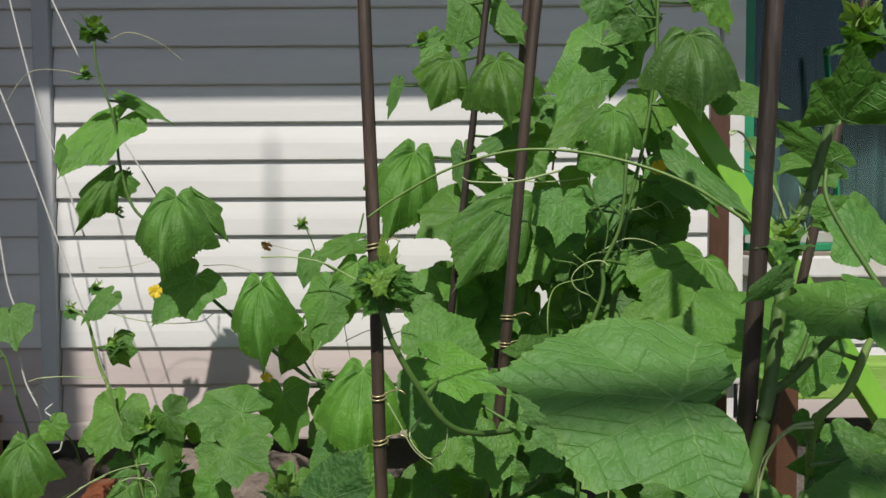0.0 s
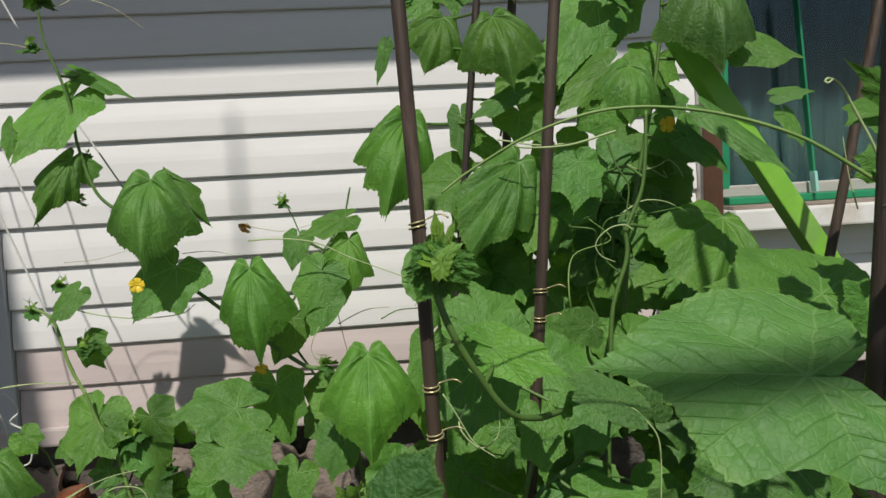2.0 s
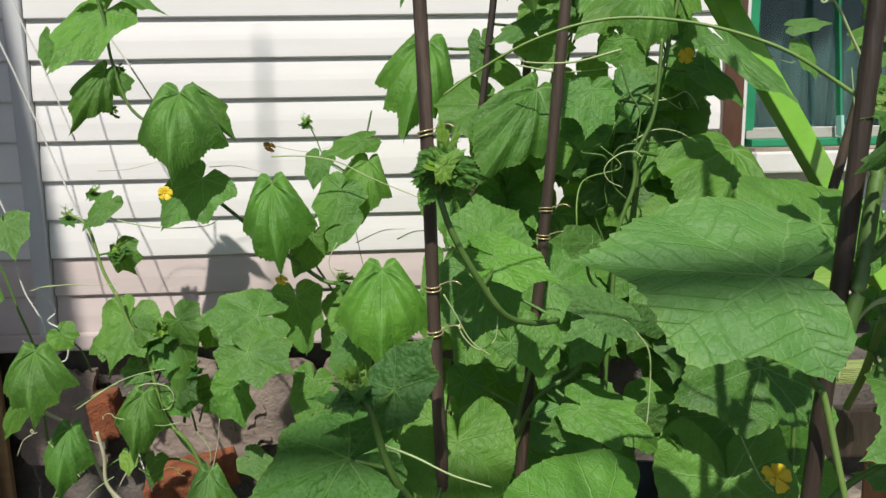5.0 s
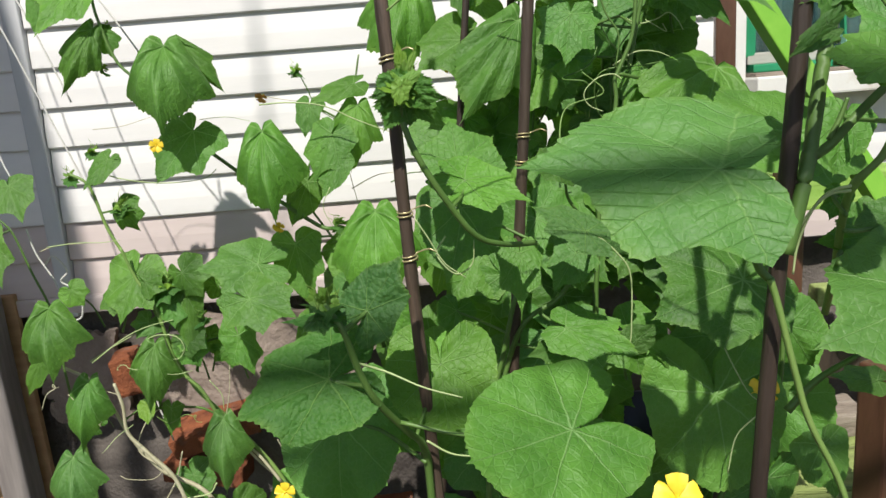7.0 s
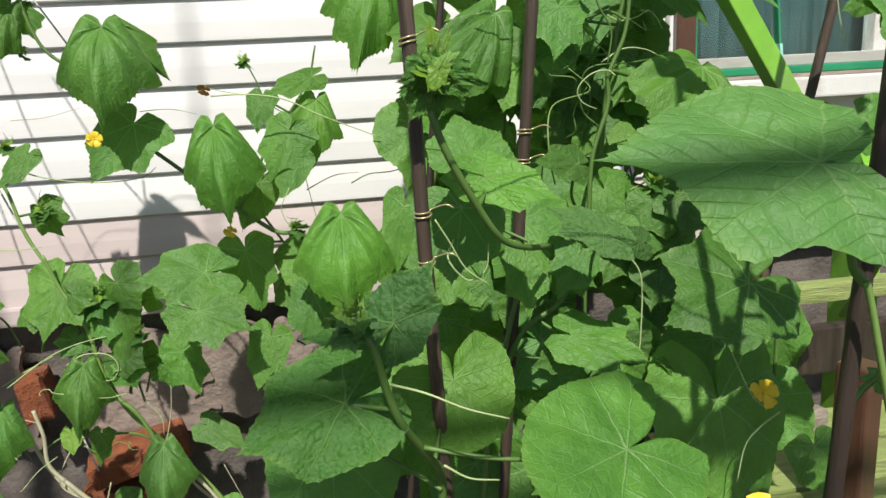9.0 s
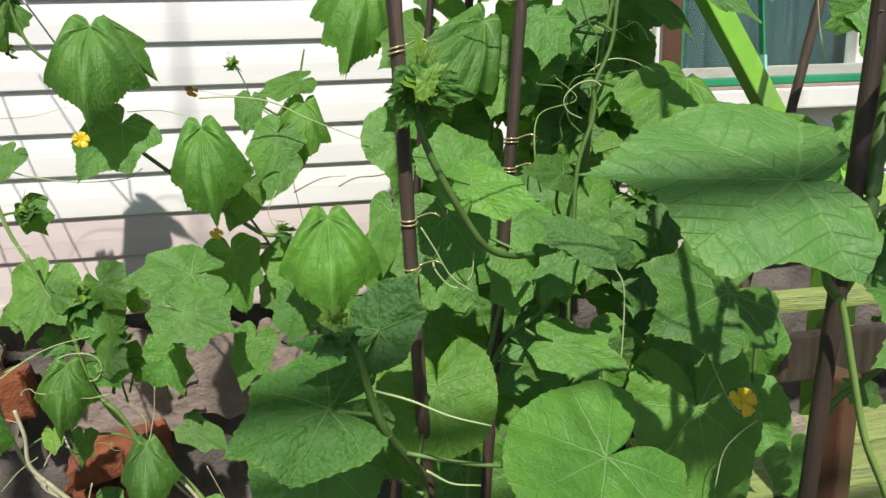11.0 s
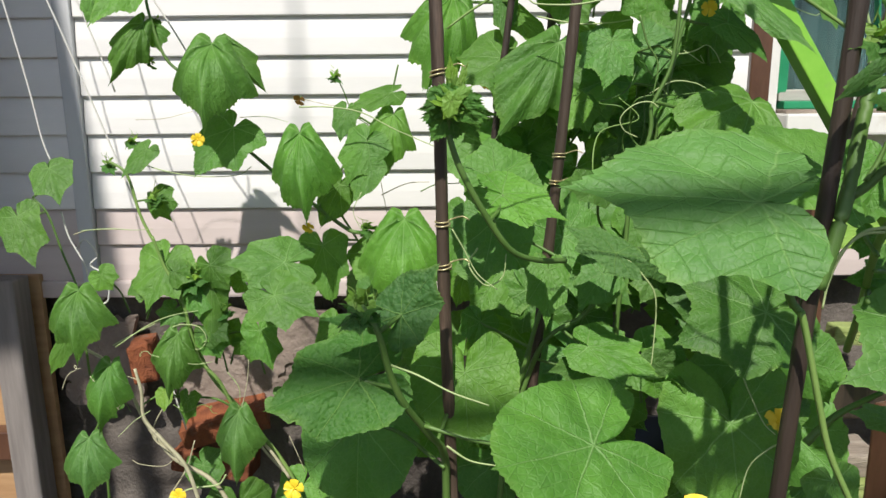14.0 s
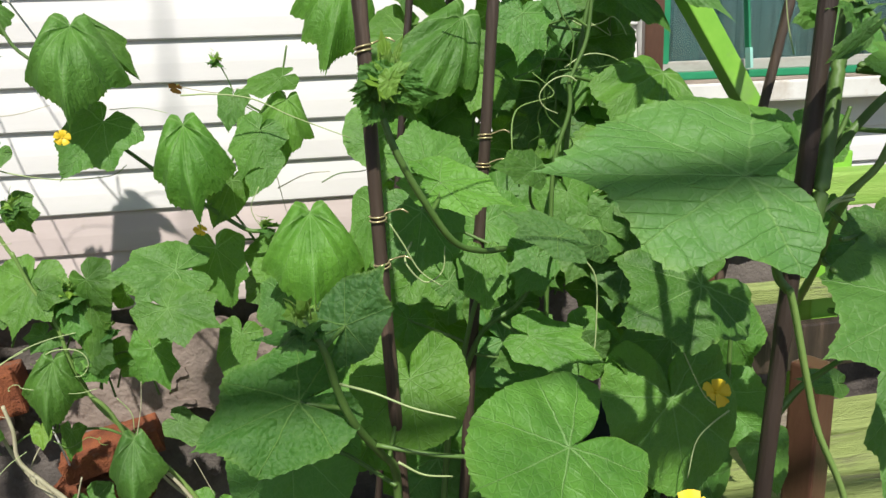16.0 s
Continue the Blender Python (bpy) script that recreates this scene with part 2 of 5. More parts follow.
# ---- builders ----
def mesh_object(name, verts, faces, material, parent=None, label="", smooth=False):
    me = bpy.data.meshes.new(name)
    me.from_pydata([tuple(v) for v in verts], [], faces)
    me.materials.append(material)
    if smooth:
        me.polygons.foreach_set("use_smooth", [True] * len(me.polygons))
    me.update()
    ob = new(name, me)
    if parent:
        ob.parent = parent
    if label:
        tagged(ob, label)
    return ob


def part(name, bm, material, parent=None, label="", smooth=False):
    me = bpy.data.meshes.new(name)
    bm.to_mesh(me)
    bm.free()
    me.materials.append(material)
    if smooth:
        me.polygons.foreach_set("use_smooth", [True] * len(me.polygons))
    ob = new(name, me)
    if parent:
        ob.parent = parent
    if label:
        tagged(ob, label)
    return ob


def thing(name, label, category, group="", kind=""):
    return tagged(new(name), label, category, group, kind)


def box(size, bevel=0.003, worn=0.0, cuts=0, m=None):
    """A bevelled box about its centre, with slightly uneven faces."""
    bm = bmesh.new()
    bmesh.ops.create_cube(bm, size=1)
    bmesh.ops.scale(bm, vec=size, verts=bm.verts)
    if bevel:
        bmesh.ops.bevel(bm, geom=bm.edges[:], offset=bevel, segments=2, affect="EDGES", profile=0.6)
    if cuts:
        bmesh.ops.subdivide_edges(bm, edges=[e for e in bm.edges if e.calc_length() > max(size) * 0.4], cuts=cuts)
    if worn:
        for v in bm.verts:
            v.co += noise.noise_vector(v.co * 23.0 + Vector(size) * 7) * worn
    if m is not None:
        bm.transform(m)
    return bm


def between(a, b, up=(0, 0, 1)):
    """A frame at the middle of a and b with its x along them."""
    a, b = Vector(a), Vector(b)
    x = (b - a).normalized()
    z = (Vector(up) - x * Vector(up).dot(x)).normalized()
    y = z.cross(x)
    m = Matrix((x, y, z)).transposed().to_4x4()
    m.translation = (a + b) / 2
    return m, (b - a).length


def smooth_line(points, steps):
    """Catmull-Rom through the points."""
    p = [np.array(q, float) for q in points]
    if len(p) == 2:
        p = [p[0], (p[0] + p[1]) / 2, p[1]]
    p = [2 * p[0] - p[1], *p, 2 * p[-1] - p[-2]]
    out = []
    for i in range(1, len(p) - 2):
        for k in range(steps):
            s = k / steps
            out.append(0.5 * (2 * p[i] + (p[i + 1] - p[i - 1]) * s + (2 * p[i - 1] - 5 * p[i] + 4 * p[i + 1] - p[i + 2]) * s * s
                              + (3 * p[i] - p[i - 1] - 3 * p[i + 1] + p[i + 2]) * s ** 3))
    out.append(p[-2])
    return np.array(out)


def tube_mesh(line, r0, r1, sides=8, ribs=0.0):
    """Vertices and faces of a tapering tube along a line."""
    verts, faces = [], []
    n = len(line)
    tangent = np.gradient(line, axis=0)
    ref = np.array((0.31, 0.17, 0.93))
    for i in range(n):
        tv = tangent[i] / (np.linalg.norm(tangent[i]) + 1e-9)
        a = np.cross(tv, ref)
        if np.linalg.norm(a) < 0.1:
            a = np.cross(tv, (1, 0, 0))
        a /= np.linalg.norm(a)
        b = np.cross(tv, a)
        r = r0 + (r1 - r0) * i / (n - 1)
        for k in range(sides):
            w = 2 * math.pi * k / sides
            rr = r * (1 + ribs * (1 if k % 2 else -1))
            verts.append(line[i] + rr * (math.cos(w) * a + math.sin(w) * b))
    for i in range(n - 1):
        for k in range(sides):
            q = (k + 1) % sides
            faces.append((i * sides + k, i * sides + q, (i + 1) * sides + q, (i + 1) * sides + k))
    faces.append(tuple(range(sides))[::-1])
    faces.append(tuple((n - 1) * sides + k for k in range(sides)))
    return verts, faces


def tube(name, points, r0, r1, material, parent=None, label="", steps=8, sides=8, ribs=0.0):
    v, f = tube_mesh(smooth_line(points, steps), r0, r1, sides, ribs)
    return mesh_object(name, v, f, material, parent, label, True)


# half of a cucumber leaf's edge: along the midrib, across it
EDGE_ROUND = ((1.0, 0.0), (0.88, 0.24), (0.74, 0.52), (0.56, 0.80), (0.26, 0.95), (-0.10, 1.0), (-0.36, 0.84), (-0.52, 0.50), (-0.44, 0.14), (-0.17, 0.02), (-0.02, 0.0))
EDGE_STAR = ((1.0, 0.0), (0.80, 0.20), (0.66, 0.44), (0.58, 0.84), (0.24, 0.80), (-0.14, 1.0), (-0.36, 0.72), (-0.54, 0.46), (-0.44, 0.12), (-0.17, 0.015), (-0.02, 0.0))
EDGE_TENT = ((1.0, 0.0), (0.88, 0.13), (0.77, 0.30), (0.68, 0.60), (0.56, 0.72), (0.45, 1.0), (0.20, 0.72), (0.00, 0.47), (-0.13, 0.27), (-0.10, 0.09), (-0.01, 0.0))
EDGE_WIDE = ((1.0, 0.0), (0.96, 0.24), (0.87, 0.50), (0.73, 0.74), (0.49, 0.92), (0.18, 1.0), (-0.18, 0.98), (-0.50, 0.83), (-0.66, 0.48), (-0.34, 0.07), (-0.02, 0.0))
# the broad leaf: its hanging half with two corners, its upper half evenly round
EDGE_BROAD = (((1.0, 0.0), (0.80, 0.12), (0.66, 0.33), (0.52, 0.72), (0.41, 0.98), (0.13, 0.85), (-0.19, 0.98), (-0.31, 0.62), (-0.29, 0.25), (-0.14, 0.02), (-0.02, 0.0)),
              ((1.0, 0.0), (0.86, 0.22), (0.72, 0.52), (0.56, 0.80), (0.38, 0.95), (0.18, 1.02), (-0.04, 0.94), (-0.22, 0.66), (-0.29, 0.30), (-0.14, 0.02), (-0.02, 0.0)))
leaf_seed = [0]


def leaf_outline(star, rng, teeth, back=1.0, own=None, fine=8, tent=False):
    half = [np.array(a) * (1 - star) + np.array(b) * star for a, b in zip(EDGE_ROUND, EDGE_STAR)]
    if tent:
        half, star = [np.array(h) for h in EDGE_TENT], 0.7
    half = [h * np.array((back if h[0] < 0 else 1.0, 1.0)) for h in half]
    sides = []
    for sgn in (1, -1):
        if own:
            half = [np.array(h) for h in own[0 if sgn > 0 else 1]]
        pts = [h * np.array((1, sgn)) * (1 + (rng.normal(0, 0.012 if own else 0.04) if 0 < i < 9 else 0)) for i, h in enumerate(half)]
        line = []
        for i in range(len(pts) - 1):
            # corners stay sharp for starry leaves
            a, b = pts[i], pts[i + 1]
            pa = pts[i - 1] if i > 0 else pts[1] * np.array((1, -1))
            pb = pts[i + 2] if i + 2 < len(pts) else b
            for k in range(fine):
                s = k / fine
                cr = 0.5 * (2 * a + (b - pa) * s + (2 * pa - 5 * a + 4 * b - pb) * s * s + (3 * a - pa - 3 * b + pb) * s ** 3)
                line.append(cr * (1 - 0.6 * star) + (a + (b - a) * s) * 0.6 * star)
        line = np.array(line)
        saw = np.array((1.0, -0.25, -0.75))[np.arange(len(line)) % 3] * teeth * (1 + 0.4 * rng.normal(size=len(line)))
        saw[0] = abs(saw[0]) + 0.04
        saw[-fine:] = 0
        line = line * (1 + saw[:, None])
        sides.append(line)
    return np.vstack((sides[0], [[-0.02, 0.0]], sides[1][:0:-1]))


VEINS = ((0.0, 1.0), (0.80, 0.60), (0.985, -0.17), (0.80, -0.60))


def leaf(plant, base, tip, side, fold=0.15, droop=0.15, star=0.3, root=None, mat=None, teeth=0.013, wave=0.03, puck=0.022, back=1.0, own=None, hang=0.0, fine=8):
    """One leaf blade under its plant: base is where the stalk joins, side the half width. Its stalk runs to root.
    With hang the blade bulges out below the stalk, its sides fall back and its veins stand as ridges, like a tent."""
    leaf_seed[0] += 1
    star = max(0.0, min(1.0, star + 0.3))
    rng = np.random.default_rng(leaf_seed[0] * 7 + 3)
    B, M, S = np.array(base), np.array(tip) - np.array(base), np.array(side)
    L, W = np.linalg.norm(M), np.linalg.norm(S)
    H = min(L, 1.3 * W)
    N = np.cross(M, S)
    N /= np.linalg.norm(N)
    if N[1] > 0 or (abs(N[1]) < 0.3 and N[2] < 0):
        N = -N
    edge = leaf_outline(star, rng, teeth, back, own, fine, hang > 0)
    rings, n = 12, len(edge)
    f = np.concatenate(([0.004], (np.arange(1, rings + 1) / rings) ** 0.9))
    U, V = f[:, None] * edge[None, :, 0], f[:, None] * edge[None, :, 1]
    F = np.repeat(f[:, None], n, 1)
    ang = np.arctan2(V, U)
    p1, p2 = rng.uniform(0, 6.28, 2)
    sway = rng.normal(0, 0.05) * U * U
    if hang:
        P = B + U[..., None] * M + (V + sway)[..., None] * S
        dome = np.sin(np.pi * np.clip(0.72 * F, 0, 1)) * np.clip(0.35 + 0.65 * np.cos(ang), 0, 1) - 0.77 * np.clip(U, 0, 1)
        h = hang * (0.42 * L * dome - 0.45 * W * F * np.abs(V) ** 1.3)
        h = h + wave * H * F ** 2 * (np.sin(3 * ang + p1) + 0.7 * np.sin(5 * ang + p2))
        # hanging leaves gather their veins downwards
        turn = np.interp(np.abs(ang), np.radians((0, 46, 72, 125, 180)), np.radians((0, 53, 100, 143, 180)))
        far = np.hypot(U, V)
        Un, Vn = far * np.cos(turn), far * np.sin(turn) * np.sign(V)
    else:
        P = B + U[..., None] * M + (V + sway)[..., None] * S
        Un, Vn = U, V
        h = -droop * H * np.where(U > 0, U * U, 0.9 * U * U) - fold * W * (np.abs(V) ** 1.6) * (1 - 0.3 * np.clip(U, 0, 1))
        h = h + wave * H * F ** 2 * (1.2 * np.sin(3 * ang + p2) + np.sin(5 * ang + p1) + 0.6 * np.sin(9 * ang + p2))
    vein = np.full(U.shape, 9.0)
    for dx, dy in VEINS:
        along = np.abs(Vn) * dx + Un * dy
        vein = np.minimum(vein, np.where(along > 0, np.abs(np.abs(Vn) * dy - Un * dx), 9.0))
    rise = -0.12 if hang else 0.045
    h = h + rise * H * (1 - np.exp(-(vein / (0.20 if hang else 0.14)) ** 2)) * np.clip(F * 2.0, 0, 1)
    seed = leaf_seed[0]
    puff = np.array([noise.noise((x * 5.5, y * 5.5, seed * 3.7)) + 0.5 * noise.noise((x * 13, y * 13, seed * 1.3)) for x, y in zip(U.ravel(), V.ravel())]).reshape(U.shape)
    h = h + puck * H * puff * np.clip(F * 3, 0, 1)
    T = np.cross(np.gradient(P, axis=0), np.roll(P, -1, 1) - np.roll(P, 1, 1))
    T /= np.linalg.norm(T, axis=2)[..., None] + 1e-12
    if (T[2:, :, :].mean((0, 1)) * N).sum() < 0:
        T = -T
    P = P + h[..., None] * (N if hang else T)
    # pull the innermost ring to the stalk
    P[0] = P[0].mean(0)
    verts = P.reshape(-1, 3)
    faces = []
    for r in range(rings):
        o = r * n
        faces += [(o + k, o + n + k, o + n + (k + 1) % n, o + (k + 1) % n) for k in range(n)]
    ob = mesh_object("leaf", verts, faces, mat or LEAF, plant, "", True)
    me = ob.data
    uv = me.uv_layers.new(name="UVMap")
    idx = np.empty(len(me.loops), dtype=np.int32)
    me.loops.foreach_get("vertex_index", idx)
    rim = me.attributes.new("rim", "FLOAT", "POINT")
    rim.data.foreach_set("value", np.clip((F.ravel() - 0.8) * 5, 0, 1).astype(np.float32))
    uv.data.foreach_set("uv", np.stack((Vn.ravel()[idx], Un.ravel()[idx]), 1).ravel())
    if root is not None:
        R = np.array(root)
        d = np.linalg.norm(R - B)
        mid = (B + R) / 2 + np.array((0, 0, 0.06 * d)) - N * 0.22 * d
        tube("petiole", (B - N * 0.001, B * 0.7 + mid * 0.3 - N * 0.05 * d, mid, R), 0.0014 + 0.005 * L, 0.002 + 0.006 * L, STEM, ob, "", 6, 6)
    return ob


def stem(plant, points, r0, r1, mat=None, name="stem", label=""):
    return tube(name, points, r0, r1, mat or STEM, plant, label, 8, 8, 0.08)


def curly(plant, points, r=0.0010, mat=None, coil=0, coil_r=0.006, label=""):
    """A tendril through the points that ends in a coil."""
    line = list(map(np.array, points))
    if coil:
        e = line[-1]
        d = e - line[-2]
        d = d / (np.linalg.norm(d) + 1e-9)
        for k in range(1, coil * 6):
            w = k * math.pi / 3
            line.append(e + d * 0.0035 * k + np.array((math.cos(w) - 1, 0.4 * math.sin(w), math.sin(w))) * coil_r)
    return tube("tendril", line, r, r * 0.6, mat or PALE, plant, label, 6, 5)


def flower(plant, at, facing, size, mat=None):
    """Five wrinkled petals round a small cup."""
    z = Vector(facing).normalized()
    x = z.orthogonal().normalized()
    y = z.cross(x)
    verts, faces = [], []
    for k in range(5):
        w0 = k * 2 * math.pi / 5
        o = len(verts)
        for i in range(6):
            r = i / 5
            for j in range(5):
                s = j / 4 - 0.5
                wd = 1.12 * (1 - 0.9 * max(0.0, r - 0.55) ** 1.5)
                w = w0 + s * 1.15 * wd
                lift = 0.50 * r * (1 - r * 0.7) + 0.10 * math.sin(11 * s + 2 * k) * r + 0.12 * r * math.sin(k * 2.6 + size * 900) + 0.03 * (k % 2)
                verts.append(Vector(at) + size * (x * r * math.cos(w) + y * r * math.sin(w) + z * (lift - 0.15 * abs(s) * (1 - r))))
        for i in range(5):
            for j in range(4):
                faces.append((o + i * 5 + j, o + i * 5 + 5 + j, o + i * 5 + 6 + j, o + i * 5 + 1 + j))
    ob = mesh_object("flower", verts, faces, mat or PETAL, plant, "open yellow five-petalled flower" if mat is None else "wilted orange flower", True)
    a = np.array(at)
    zz = np.array(z)
    tube("stamen", (a - zz * size * 0.05, a + zz * size * 0.10, a + zz * size * 0.22), size * 0.15, size * 0.07, PETAL if mat is None else mat, ob, "", 3, 7)
    tube("calyx", (a - zz * size * 0.75, a - zz * size * 0.3, a + zz * size * -0.06), size * 0.10, size * 0.26, STEM, ob, "", 4, 7)
    return ob


def sprout(plant, at, size, count, seed, lift=0.6, mat=None):
    """A growing tip: many small crinkled leaves that unfold round a point, and hairy buds between them."""
    rng = np.random.default_rng(seed)
    for k in range(count):
        w = k * 2.4 + rng.uniform(-0.4, 0.4)
        r = size * rng.uniform(0.55, 1.05) * (0.45 + 0.55 * (k + 1) / count)
        el = lift - 1.3 * k / count + rng.uniform(-0.2, 0.2)
        d = np.array((math.cos(w) * math.cos(el), math.sin(w) * math.cos(el) * 0.8 - 0.12, math.sin(el)))
        b = np.array(at) + np.array((0, 0, -0.5 * size * k / count)) + 0.10 * d * size
        t = b + d * r
        s = np.cross(d, (rng.normal(0, 0.3), rng.normal(0, 0.3), 1.0))
        s = s / np.linalg.norm(s) * r * rng.uniform(0.42, 0.6)
        leaf(plant, b, t, s, rng.uniform(0.4, 0.9), rng.uniform(-0.3, 0.35), 0.7, None, (YOUNG if k > count * 0.35 else SPROUT) if mat is None else mat, 0.04, 0.06, fine=4)
    for k in range(max(3, count)):
        a = np.array(at) + rng.normal(0, 0.16, 3) * size + np.array((0, -0.12 * size, 0.05 * size))
        e = a + np.array((rng.normal(0, 0.25), -0.12 + rng.normal(0, 0.12), 0.34 + rng.normal(0, 0.12))) * size
        tube("bud", (a, (a + e) / 2 + rng.normal(0, 0.04, 3) * size, e), size * 0.028, size * 0.006, SPROUT, plant, "", 3, 5)


# ---- ground and house ----
def ground_sheet():
    """One sheet to the horizon, finely uneven near the bed."""
    xs = sorted({-400, -120, -40, -15, *[round(-6 + 0.15 * i, 2) for i in range(81)], 15, 40, 120, 400})
    ys = sorted({-400, -120, -40, -15, *[round(-6 + 0.15 * i, 2) for i in range(61)], 6, 15, 40, 120, 400})
    verts, faces = [], []
    for y in ys:
        for x in xs:
            near = max(0.0, 1 - max(abs(x), abs(y)) / 7)
            verts.append((x, y, near * (0.05 * noise.noise((x * 1.7, y * 1.7, 0)) + 0.03 * noise.noise((x * 6, y * 6, 3)))))
    n = len(xs)
    for j in range(len(ys) - 1):
        for i in range(n - 1):
            faces.append((j * n + i, j * n + i + 1, (j + 1) * n + i + 1, (j + 1) * n + i))
    return tagged(mesh_object("ground", verts, faces, SOIL, None, "", True), "dark garden soil in front of the house", "ground", kind="structure")


ground_sheet()

WALL_Y = 2.0
COURSE = 0.102
wall = thing("wall_north", "house wall clad in white horizontal vinyl siding", "wall", kind="structure")


def siding_course(x0, x1, z0, material):
    """One lapped siding board: a sloping face with a rolled lower lip."""
    profile = ((0.004, 0.0), (-0.012, 0.0), (-0.0142, 0.003), (-0.0140, 0.010), (-0.0118, 0.046), (-0.0098, 0.060),
               (-0.002, 0.1035), (0.004, 0.1035))
    n = 15
    verts, faces = [], []
    for i in range(n):
        x = x0 + (x1 - x0) * i / (n - 1)
        for k, (dy, dz) in enumerate(profile):
            sag = 0.0008 * noise.noise((x * 2.2, z0 * 9, 0))
            verts.append((x, WALL_Y + dy + sag, z0 + dz + sag))
    m = len(profile)
    for i in range(n - 1):
        for k in range(m - 1):
            faces.append((i * m + k, i * m + k + 1, (i + 1) * m + k + 1, (i + 1) * m + k))
    mesh_object("siding_board", verts, faces, material, wall)


part("wall_core", box((6.0, 0.2, 2.36), 0.0, m=pose(-0.9 - 1.2, WALL_Y + 0.104, 1.93)), SIDING, wall, "wall behind the siding")
for k in range(22):
    siding_course(-0.95, 0.845, 0.80 + k * COURSE - 0.002, LEDGE if k < 2 else SIDING)
    siding_course(-3.0, -1.0, 0.80 + k * COURSE - 0.002, LEDGE if k < 2 else SIDING)
for k in range(4):
    siding_course(0.905, 3.2, 0.80 + k * COURSE - 0.002, LEDGE if k < 1 else SIDING)
part("ledge_moulding", box((3.9, 0.03, 0.05), 0.008, m=pose(-1.05, WALL_Y - 0.012, 0.775)), LEDGE, wall, "pinkish drip moulding under the siding")
strip = box((0.046, 0.028, 1.52), 0.006, m=pose(-0.975, WALL_Y - 0.012, 1.50))
tagged(part("trim", strip, TRIM), "grey vertical joint strip on the siding", "trim", kind="structure")
strip = box((0.058, 0.05, 1.40), 0.006, m=pose(0.876, WALL_Y - 0.012, 1.60))
tagged(part("trim", strip, WHITE), "white window casing board beside the siding", "trim", kind="structure")

# roof overhang whose shade lies on the upper siding
eave = thing("eave", "dark roof overhang above the wall", "eave", kind="structure")
part("soffit", box((7.0, 1.20, 0.03), 0.004, m=pose(-0.5, 1.50, 3.13)), WHITE, eave)
part("fascia", box((7.0, 0.02, 0.12), 0.004, m=pose(-0.5, 0.89, 3.12)), ROOF, eave)
part("roof_sheet", box((7.0, 3.2, 0.03), 0.004, m=pose(-0.5, 2.38, 3.68, 18)), ROOF, eave)

# unseen roof, added to shade the siding left of the joint strip
porch = thing("shade_roof", "unseen roof on posts, added to shade the left siding", "porch roof", kind="structure")
part("roof_sheet", box((2.6, 1.25, 0.04), 0.004, m=pose(-2.55, -0.20, 4.0)), ROOF, porch)
for px in (-1.30, -3.80):
    for py in (-0.78, 0.38):
        part("post", box((0.07, 0.07, 4.0), 0.004, m=pose(px, py, 1.98)), GREYWOOD, porch)

# unseen bar and posts, added to lay a shade band across the front leaves
frame_bar = thing("shade_bar", "unseen grey crossbar on two posts, added to cast a shade band", "wooden frame")
back_off = SUN * -2.2
cx, cy, cz = 0.625 + back_off.x, 0.20 + back_off.y, 1.725 + back_off.z
part("crossbar", box((1.85, 0.030, 0.030), 0.003, m=pose(cx - 0.19, cy, cz)), GREYWOOD, frame_bar)
for px in (0.66, 0.78):
    part("post", box((0.045, 0.045, cz + 0.05), 0.003, m=pose(cx + px, cy + 0.05, cz / 2)), GREYWOOD, frame_bar)

# unseen pole, added for a faint upright shadow streak on the siding
mast = thing("shade_pole", "unseen tall grey pole, added to cast a streak on the siding", "pole")
v, f = tube_mesh(smooth_line(((-0.81, -1.2, -0.05), (-0.81, -1.2, 5.55)), 4), 0.0095, 0.0085, 10)
mesh_object("pole", v, f, GREYWOOD, mast, "", True)

# ---- foundation ----
base = thing("foundation", "crumbling plastered brick foundation under the siding", "foundation", kind="structure")


def rough_slab(x0, x1, z0, z1, y, nx, nz, amp, seed):
    verts, faces = [], []
    for j in range(nz + 1):
        for i in range(nx + 1):
            x, z = x0 + (x1 - x0) * i / nx, z0 + (z1 - z0) * j / nz
            d = amp * (noise.noise((x * 5, z * 5, seed)) + 0.6 * noise.noise((x * 14, z * 14, seed)) + 0.3 * noise.noise((x * 40, z * 40, seed)))
            verts.append((x, y + d, z))
    for j in range(nz):
        for i in range(nx):
            faces.append((j * (nx + 1) + i, j * (nx + 1) + i + 1, (j + 1) * (nx + 1) + i + 1, (j + 1) * (nx + 1) + i))
    return verts, faces


v, f = rough_slab(-3.0, 3.0, -0.1, 0.78, 2.06, 150, 36, 0.035, 4)
mesh_object("plaster", v, f, PLASTER, base, "grey plaster with broken patches, darkened to stand for shade", True)
brick_box = box((0.25, 0.11, 0.062), 0.006, 0.004, 2)
brick_mesh = bpy.data.meshes.new("brick")
brick_box.to_mesh(brick_mesh)
brick_mesh.materials.append(BRICK)
rng = random.Random(5)
for row in range(9):
    for col in range(13):
        x = -1.25 + col * 0.262 + (row % 2) * 0.13
        z = 0.035 + row * 0.076
        shown = noise.noise((x * 2.1, z * 3.0, 9.5)) + rng.uniform(-0.2, 0.2)
        if shown > 0.66:
            b = new("brick", brick_mesh)
            b.parent = base
            b.matrix_basis = pose(x, 2.055 - 0.03 * shown + rng.uniform(-0.006, 0.006), z, rng.uniform(-3, 3), rng.uniform(-2, 2), rng.uniform(-3, 3))
